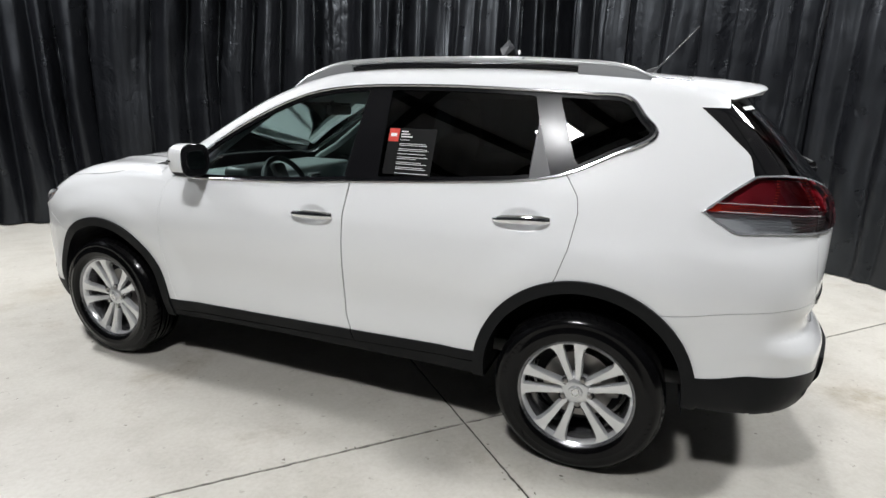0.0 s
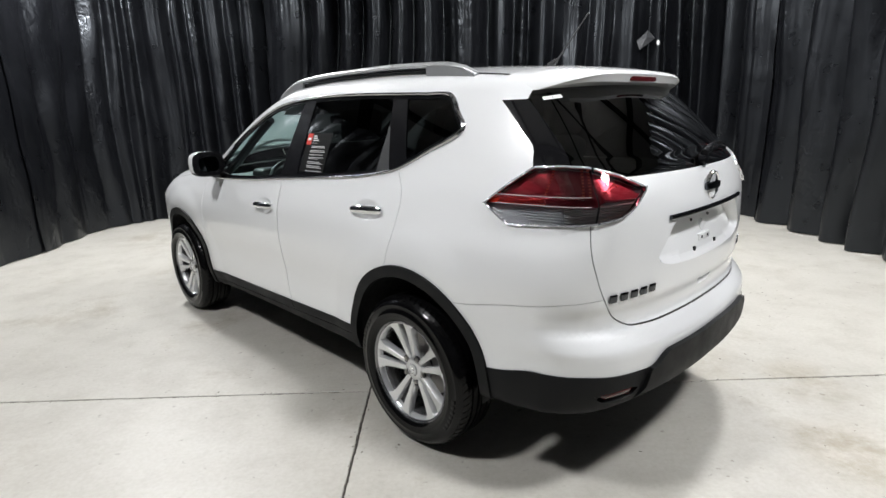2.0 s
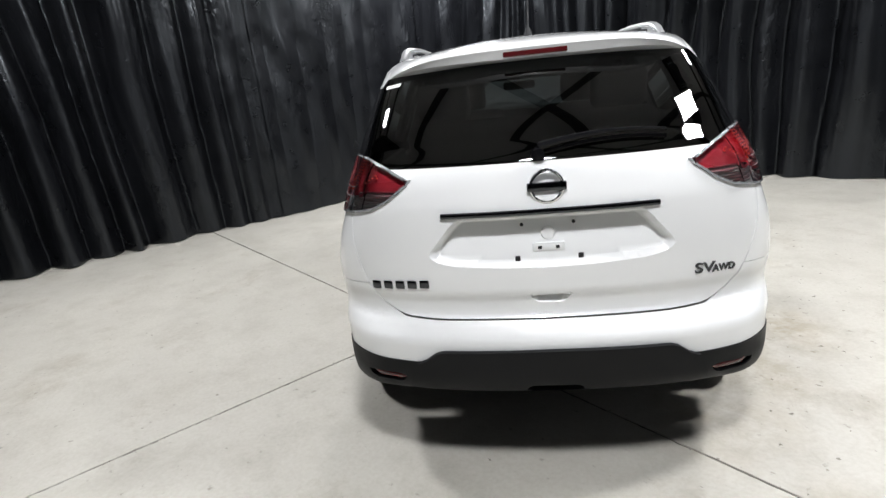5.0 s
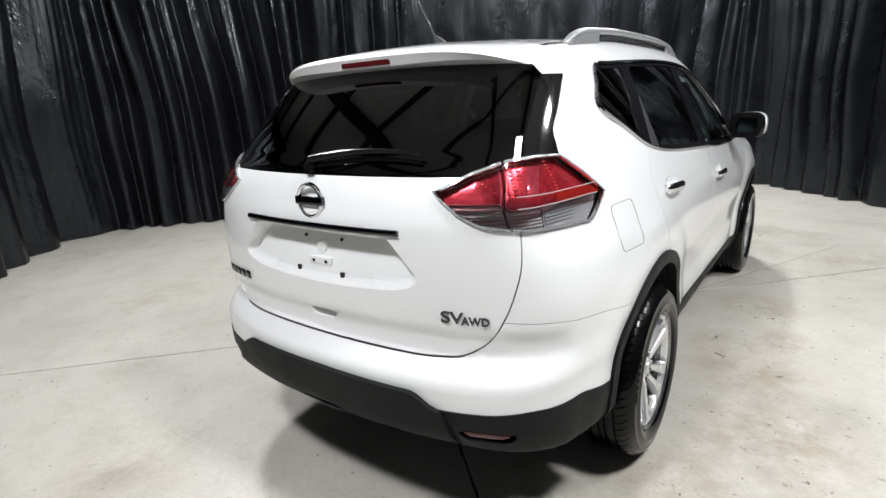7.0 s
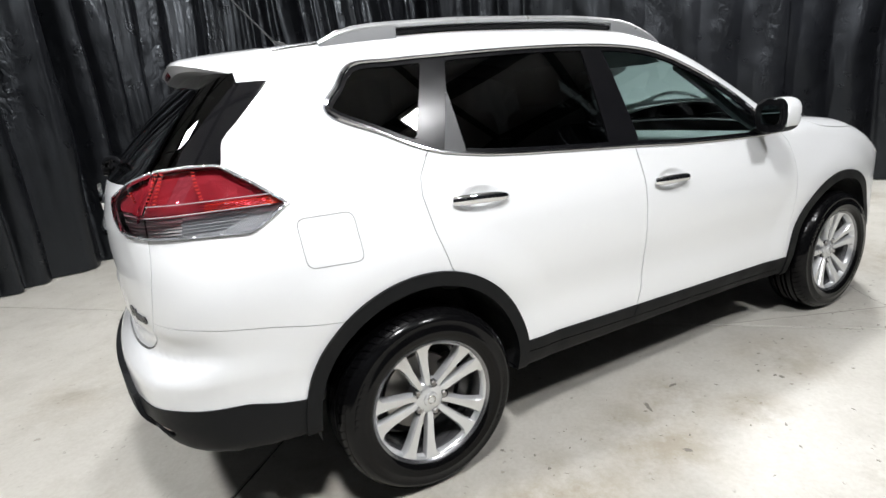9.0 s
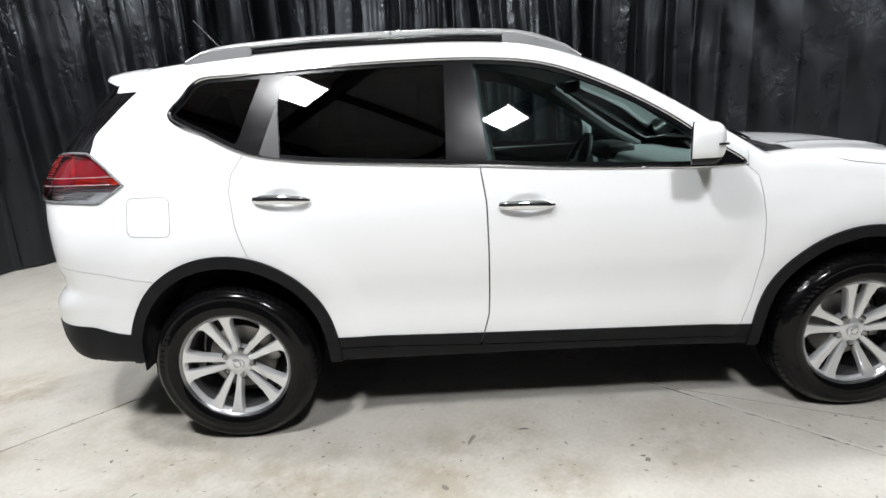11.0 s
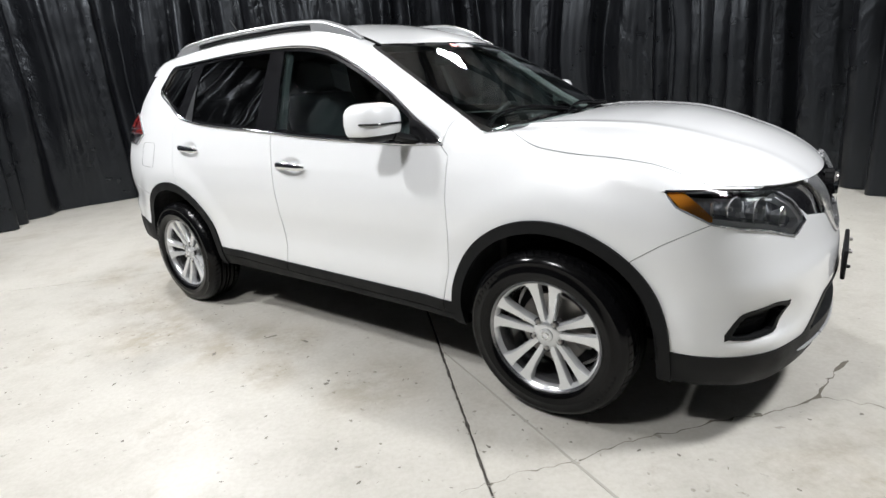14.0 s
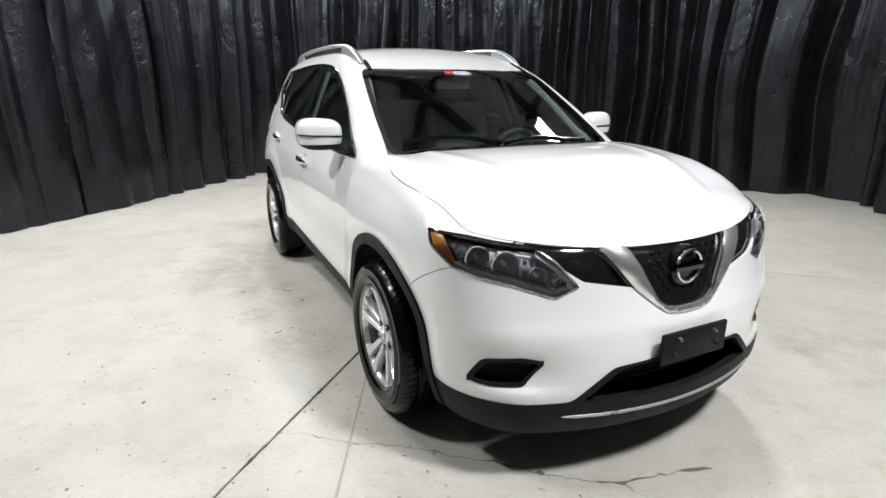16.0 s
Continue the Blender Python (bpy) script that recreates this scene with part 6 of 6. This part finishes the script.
# mirrors
def door_mirror(s, parent):
    c = Vector((1.970, 0.925, 1.195))
    tilt, back_reach = (0.22, 0.078) if s > 0 else (0.50, 0.100)
    bm = bmesh.new()
    nu, nv = 28, 14
    rows = []
    for i in range(nv + 1):
        ph = -math.pi / 2 + math.pi * i / nv
        row = []
        for j in range(nu):
            th = 2 * math.pi * j / nu
            cx, cy, cz = math.cos(ph) * math.cos(th), math.cos(ph) * math.sin(th), math.sin(ph)
            if cx < 0:
                wide = max(math.hypot(cy, cz), 1e-6)
                grow = min(wide / 0.6, 1.0) * (1 - 0.05 * cx * cx) / wide
                cy, cz = cy * grow, cz * grow
            q = [math.copysign(abs(t) ** e, t) for t, e in ((cx, 0.75 if cx > 0 else 1.0), (cy, 0.62), (cz, 0.70))]
            x = 0.068 * q[0] if q[0] > 0 else back_reach * q[0]
            y, z = 0.114 * q[1], 0.081 * q[2]
            z += 0.10 * y * (0.5 if z > 0 else 0.1)
            x += -0.30 * max(y, 0) * 0.5 if x > 0 else -0.10 * y
            row.append(bm.verts.new((c.x + x, s * (c.y + y), c.z + z)))
        rows.append(row)
    for p, q in zip(rows, rows[1:]):
        for j in range(nu):
            bm.faces.new((p[j], p[(j + 1) % nu], q[(j + 1) % nu], q[j]))
    bmesh.ops.remove_doubles(bm, verts=bm.verts, dist=1e-5)
    low = bm.copy()
    back = bm.copy()
    for b, keep in ((bm, 1), (low, -1)):
        g = list(b.verts) + list(b.edges) + list(b.faces)
        bmesh.ops.bisect_plane(b, geom=g, plane_co=(0, 0, c.z - 0.050), plane_no=(0, 0, 1), clear_inner=keep > 0, clear_outer=keep < 0)
        g = list(b.verts) + list(b.edges) + list(b.faces)
        bmesh.ops.bisect_plane(b, geom=g, plane_co=(c.x - 0.038, s * c.y, 0), plane_no=(1, tilt * s, 0), clear_inner=True)
    g = list(back.verts) + list(back.edges) + list(back.faces)
    bmesh.ops.bisect_plane(back, geom=g, plane_co=(c.x - 0.038, s * c.y, 0), plane_no=(1, tilt * s, 0), clear_outer=True)
    for v in back.verts:
        flush = c.x - 0.038 - tilt * (s * v.co.y - c.y)
        v.co.x = max(v.co.x, flush - 0.006)
    bmesh.ops.translate(low, verts=low.verts, vec=(0, 0, -0.001))
    mirror = part("door_mirror", bm, PAINT, parent, "white door mirror with black base")
    part("mirror_base_cover", low, CLAD, mirror)
    part("mirror_rim", back, GLOSS_BLACK, mirror)
    pane = rounded([(-0.070, -0.044), (0.066, -0.040), (0.073, 0.018), (0.058, 0.046), (-0.058, 0.046), (-0.073, 0.0)], 0.03)
    part("mirror_glass", prism([tuple(p) for p in pane], 0.002), MIRROR, mirror, smooth=False).matrix_basis = Matrix.Translation((c.x - 0.046, s * c.y, c.z)) @ Matrix.Rotation(s * math.atan(tilt), 4, "Z") @ Matrix(((0, 0, -1), (s, 0, 0), (0, 1, 0))).to_4x4()
    sig = [(c.x + 0.004 + 0.067 * math.cos(a) ** 0.7 * 1.0 - 0.15 * max(0, 0.112 * math.sin(a)), s * (c.y + 0.115 * math.copysign(abs(math.sin(a)) ** 0.62, math.sin(a))), c.z - 0.006 + 0.02 * math.sin(a) * 0.3) for a in np.linspace(-0.9, 1.45, 12)]
    part("turn_signal", tube(sig, 0.010, 0.009), GLOSS_BLACK, mirror, "dark turn signal strip")
    arm = [(c.x + 0.03, s * 0.86, c.z - 0.064), (c.x + 0.07, s * 0.81, c.z - 0.085), (c.x + 0.10, s * 0.775, c.z - 0.098)]
    part("mirror_arm", tube(arm, 0.09, 0.040), CLAD, mirror)


for s in SIDES:
    door_mirror(s, doors[s][0])

# front wipers
for y0, y1, x0, x1 in ((0.42, -0.10, 2.46, 2.47), (-0.12, -0.60, 2.47, 2.33)):
    pts = []
    for t in np.linspace(0, 1, 9):
        y, x = y0 + (y1 - y0) * t, x0 + (x1 - x0) * t - 0.03 * math.sin(math.pi * t)
        pts.append((x, y, top_z(x, abs(y)) + 0.018))
    w = part("windshield_wiper", tube(pts, 0.012, 0.016, taper=list(np.linspace(1.4, 0.6, 9))), SATIN_BLACK, car, "black windshield wiper")
    part("wiper_blade", tube([(x - 0.012, y, z - 0.008) for x, y, z in pts], 0.006, 0.012), RUBBER, w)


# cabin
def seat(x, y, name="front_seat", w=0.25):
    st = tagged(new(name), "charcoal cloth seat")
    st.parent = car
    part("cushion", block(x - 0.27, x + 0.27, y - w, y + w, 0.62, 0.78, 0.06, segments=3), SEAT, st)
    b = block(-0.07, 0.07, -w, w, 0, 0.60, 0.055, segments=3)
    bmesh.ops.transform(b, matrix=Matrix.Translation((x - 0.26, y, 0.74)) @ Matrix.Rotation(radians(-16), 4, "Y"), verts=b.verts)
    part("backrest", b, SEAT, st)
    for yy in ((y,) if w < 0.3 else (y - 0.42, y + 0.42)):
        h = block(-0.045, 0.045, -0.13, 0.13, 0, 0.18, 0.035, segments=3)
        bmesh.ops.transform(h, matrix=Matrix.Translation((x - 0.43, yy, 1.33)) @ Matrix.Rotation(radians(-12), 4, "Y"), verts=h.verts)
        part("head_restraint", h, SEAT, st)


seat(1.42, 0.37)
seat(1.42, -0.37)
seat(0.52, 0.0, "rear_bench", 0.62)
dash = part("dashboard", block(1.98, 2.44, -0.70, 0.70, 0.80, 1.075, 0.06, segments=3), DASH, car, "grey dashboard")
part("dash_hood", block(1.93, 2.12, 0.20, 0.56, 1.02, 1.125, 0.04, segments=3), CABIN_BLACK, dash)
part("dash_face", block(1.955, 1.985, -0.66, 0.66, 0.72, 0.97, 0.012), CABIN_BLACK, dash)
part("centre_screen", block(1.945, 1.96, -0.14, 0.14, 0.86, 1.02, 0.006), GLOSS_BLACK, dash)
for y in (-0.58, -0.10, 0.10, 0.60):
    vent = part("air_vent", block(1.930, 1.96, y - 0.06, y + 0.06, 0.975, 1.035, 0.008), RAIL, dash, "satin silver air vent")
    for i in range(3):
        part("vent_slat", block(1.926, 1.935, y - 0.048, y + 0.048, 0.986 + 0.015 * i, 0.994 + 0.015 * i, 0.002), CABIN_BLACK, vent)
wheel_ring = bmesh.new()
ring = [(0.185 * math.cos(a), 0.185 * math.sin(a), 0.0) for a in np.linspace(0, 2 * math.pi, 33)]
tube(ring, 0.032, bm=wheel_ring, up=(0, 0, 1))
block(-0.18, 0.18, -0.02, 0.02, -0.02, 0.0, bm=wheel_ring)
block(-0.05, 0.05, -0.16, 0.05, -0.035, 0.012, 0.02, bm=wheel_ring)
part("steering_wheel", wheel_ring, CABIN_BLACK, car, "black steering wheel").matrix_basis = Matrix.Translation((1.80, 0.38, 1.00)) @ Matrix.Rotation(radians(-66), 4, "Y") @ Matrix.Rotation(radians(90), 4, "Z")
part("rear_view_mirror", block(1.66, 1.70, -0.12, 0.12, 1.42, 1.48, 0.015), CABIN_BLACK, car)
part("mirror_stem", tube([(1.70, 0, 1.47), (1.76, 0, 1.53)], 0.02), CABIN_BLACK, car)
panel("headliner", ["roof"], LINING, car, 0, -0.045, 0.0, "light grey headliner")
for s in SIDES:
    a_pillar = [(x, s * (y - 0.02), z - 0.065) for x, y, z in ((1.70, 0.59, 1.53), (1.90, 0.635, 1.39), (2.10, 0.665, 1.25), (2.30, 0.69, 1.14))]
    part("pillar_lining", tube(a_pillar, 0.06, 0.05), LINING, car, "grey pillar lining")
    b_pillar = [(x, s * (side_y(x, z) - 0.05), z) for x, z in ((1.08, 1.54), (1.10, 1.35), (1.13, 1.15))]
    part("pillar_lining", tube(b_pillar, 0.05, 0.10, up=(1, 0, 0)), CABIN_BLACK, car)
    part("door_card", block(1.15, 2.15, 0.74 * s - 0.03, 0.74 * s + 0.03, 0.45, 1.10, 0.02), CABIN_BLACK, doors[s][0])
    part("door_card", block(0.47, 1.10, 0.74 * s - 0.03, 0.74 * s + 0.03, 0.45, 1.13, 0.02), CABIN_BLACK, doors[s][1])
    part("quarter_lining", block(-0.50, 0.45, 0.72 * s - 0.02, 0.72 * s + 0.02, 0.86, 1.18, 0.02), CABIN_BLACK, car)
part("cargo_cover", block(-0.72, 0.10, -0.60, 0.60, 1.00, 1.02, 0.008), CABIN_BLACK, car)
part("cabin_floor", block(-0.75, 2.2, -0.70, 0.70, 0.38, 0.45, 0.02), CABIN_BLACK, car)
part("bulkhead", block(2.40, 2.44, -0.70, 0.70, 0.45, 1.06, 0.01), DARK, car)


# notices on the glass
def on_glass(s, x0, x1, z0, z1, out):
    """A thin film that follows the side glass."""
    n = 6
    verts = [(x0 + (x1 - x0) * i / n, s * (side_y(x0 + (x1 - x0) * i / n, z0 + (z1 - z0) * j / n) - 0.006 + out), z0 + (z1 - z0) * j / n) for j in range(n + 1) for i in range(n + 1)]
    faces = [(j * (n + 1) + i, j * (n + 1) + i + 1, (j + 1) * (n + 1) + i + 1, (j + 1) * (n + 1) + i) for j in range(n) for i in range(n)]
    return verts, faces


notice = tagged(new("window_notice"), "black notice with red square on the rear door glass", "notice")
v, f_ = on_glass(1, 0.955, 0.725, 1.190, 1.388, 0.0020)
place("film", mesh_of("film", v, f_, PAPER_BLACK), notice)
v, f_ = on_glass(1, 0.955, 0.905, 1.330, 1.386, 0.0034)
place("red_square", mesh_of("red_square", v, f_, PRINT_RED), notice, "red square")
rng = random.Random(5)
v, f_ = on_glass(1, 0.945, 0.915, 1.352, 1.366, 0.0048)
place("square_mark", mesh_of("square_mark", v, f_, PRINT_WHITE), notice)
for z, x1, h in [(1.374, 0.862, 0.005), (1.363, 0.852, 0.005), (1.352, 0.838, 0.005), (1.338, 0.850, 0.0022)] + [(zz, 0.895 - rng.uniform(0.09, 0.15), 0.0022) for zz in (1.322, 1.315, 1.300, 1.293, 1.279, 1.265, 1.258, 1.243, 1.236, 1.222, 1.215)] + [(1.197, 0.735, 0.002)]:
    v, f_ = on_glass(1, 0.895, x1, z - h / 2, z + h / 2, 0.0036)
    place("print_line", mesh_of("print_line", v, f_, PRINT_WHITE), notice)


sticker = tagged(new("glass_sticker"), "small white label stuck on the rear window", "sticker")
v = []
for y, z in ((0.583, 1.505), (0.518, 1.512), (0.513, 1.525), (0.578, 1.517)):
    v.append(tuple(tail_glass(y, z, 0.003)))
place("label_film", mesh_of("label_film", v, [(0, 1, 2, 3)], PRINT_WHITE), sticker)


def on_wind(y0, y1, x0, x1, out):
    n = 4
    verts = [(x0 + (x1 - x0) * j / n, y0 + (y1 - y0) * i / n, top_z(x0 + (x1 - x0) * j / n, abs(y0 + (y1 - y0) * i / n)) + out) for j in range(n + 1) for i in range(n + 1)]
    faces = [(j * (n + 1) + i, j * (n + 1) + i + 1, (j + 1) * (n + 1) + i + 1, (j + 1) * (n + 1) + i) for j in range(n) for i in range(n)]
    return verts, faces


note = tagged(new("windshield_notice"), "small red and white notice at the top of the windshield", "notice")
v, f_ = on_wind(-0.12, -0.075, 1.83, 1.795, 0.002)
place("red_square", mesh_of("red_square", v, f_, PRINT_RED), note, "red square")
for i in range(4):
    v, f_ = on_wind(-0.065, 0.03 + 0.025 * (i % 2), 1.803 + 0.011 * i, 1.797 + 0.011 * i, 0.002)
    place("print_line", mesh_of("print_line", v, f_, PRINT_WHITE), note)
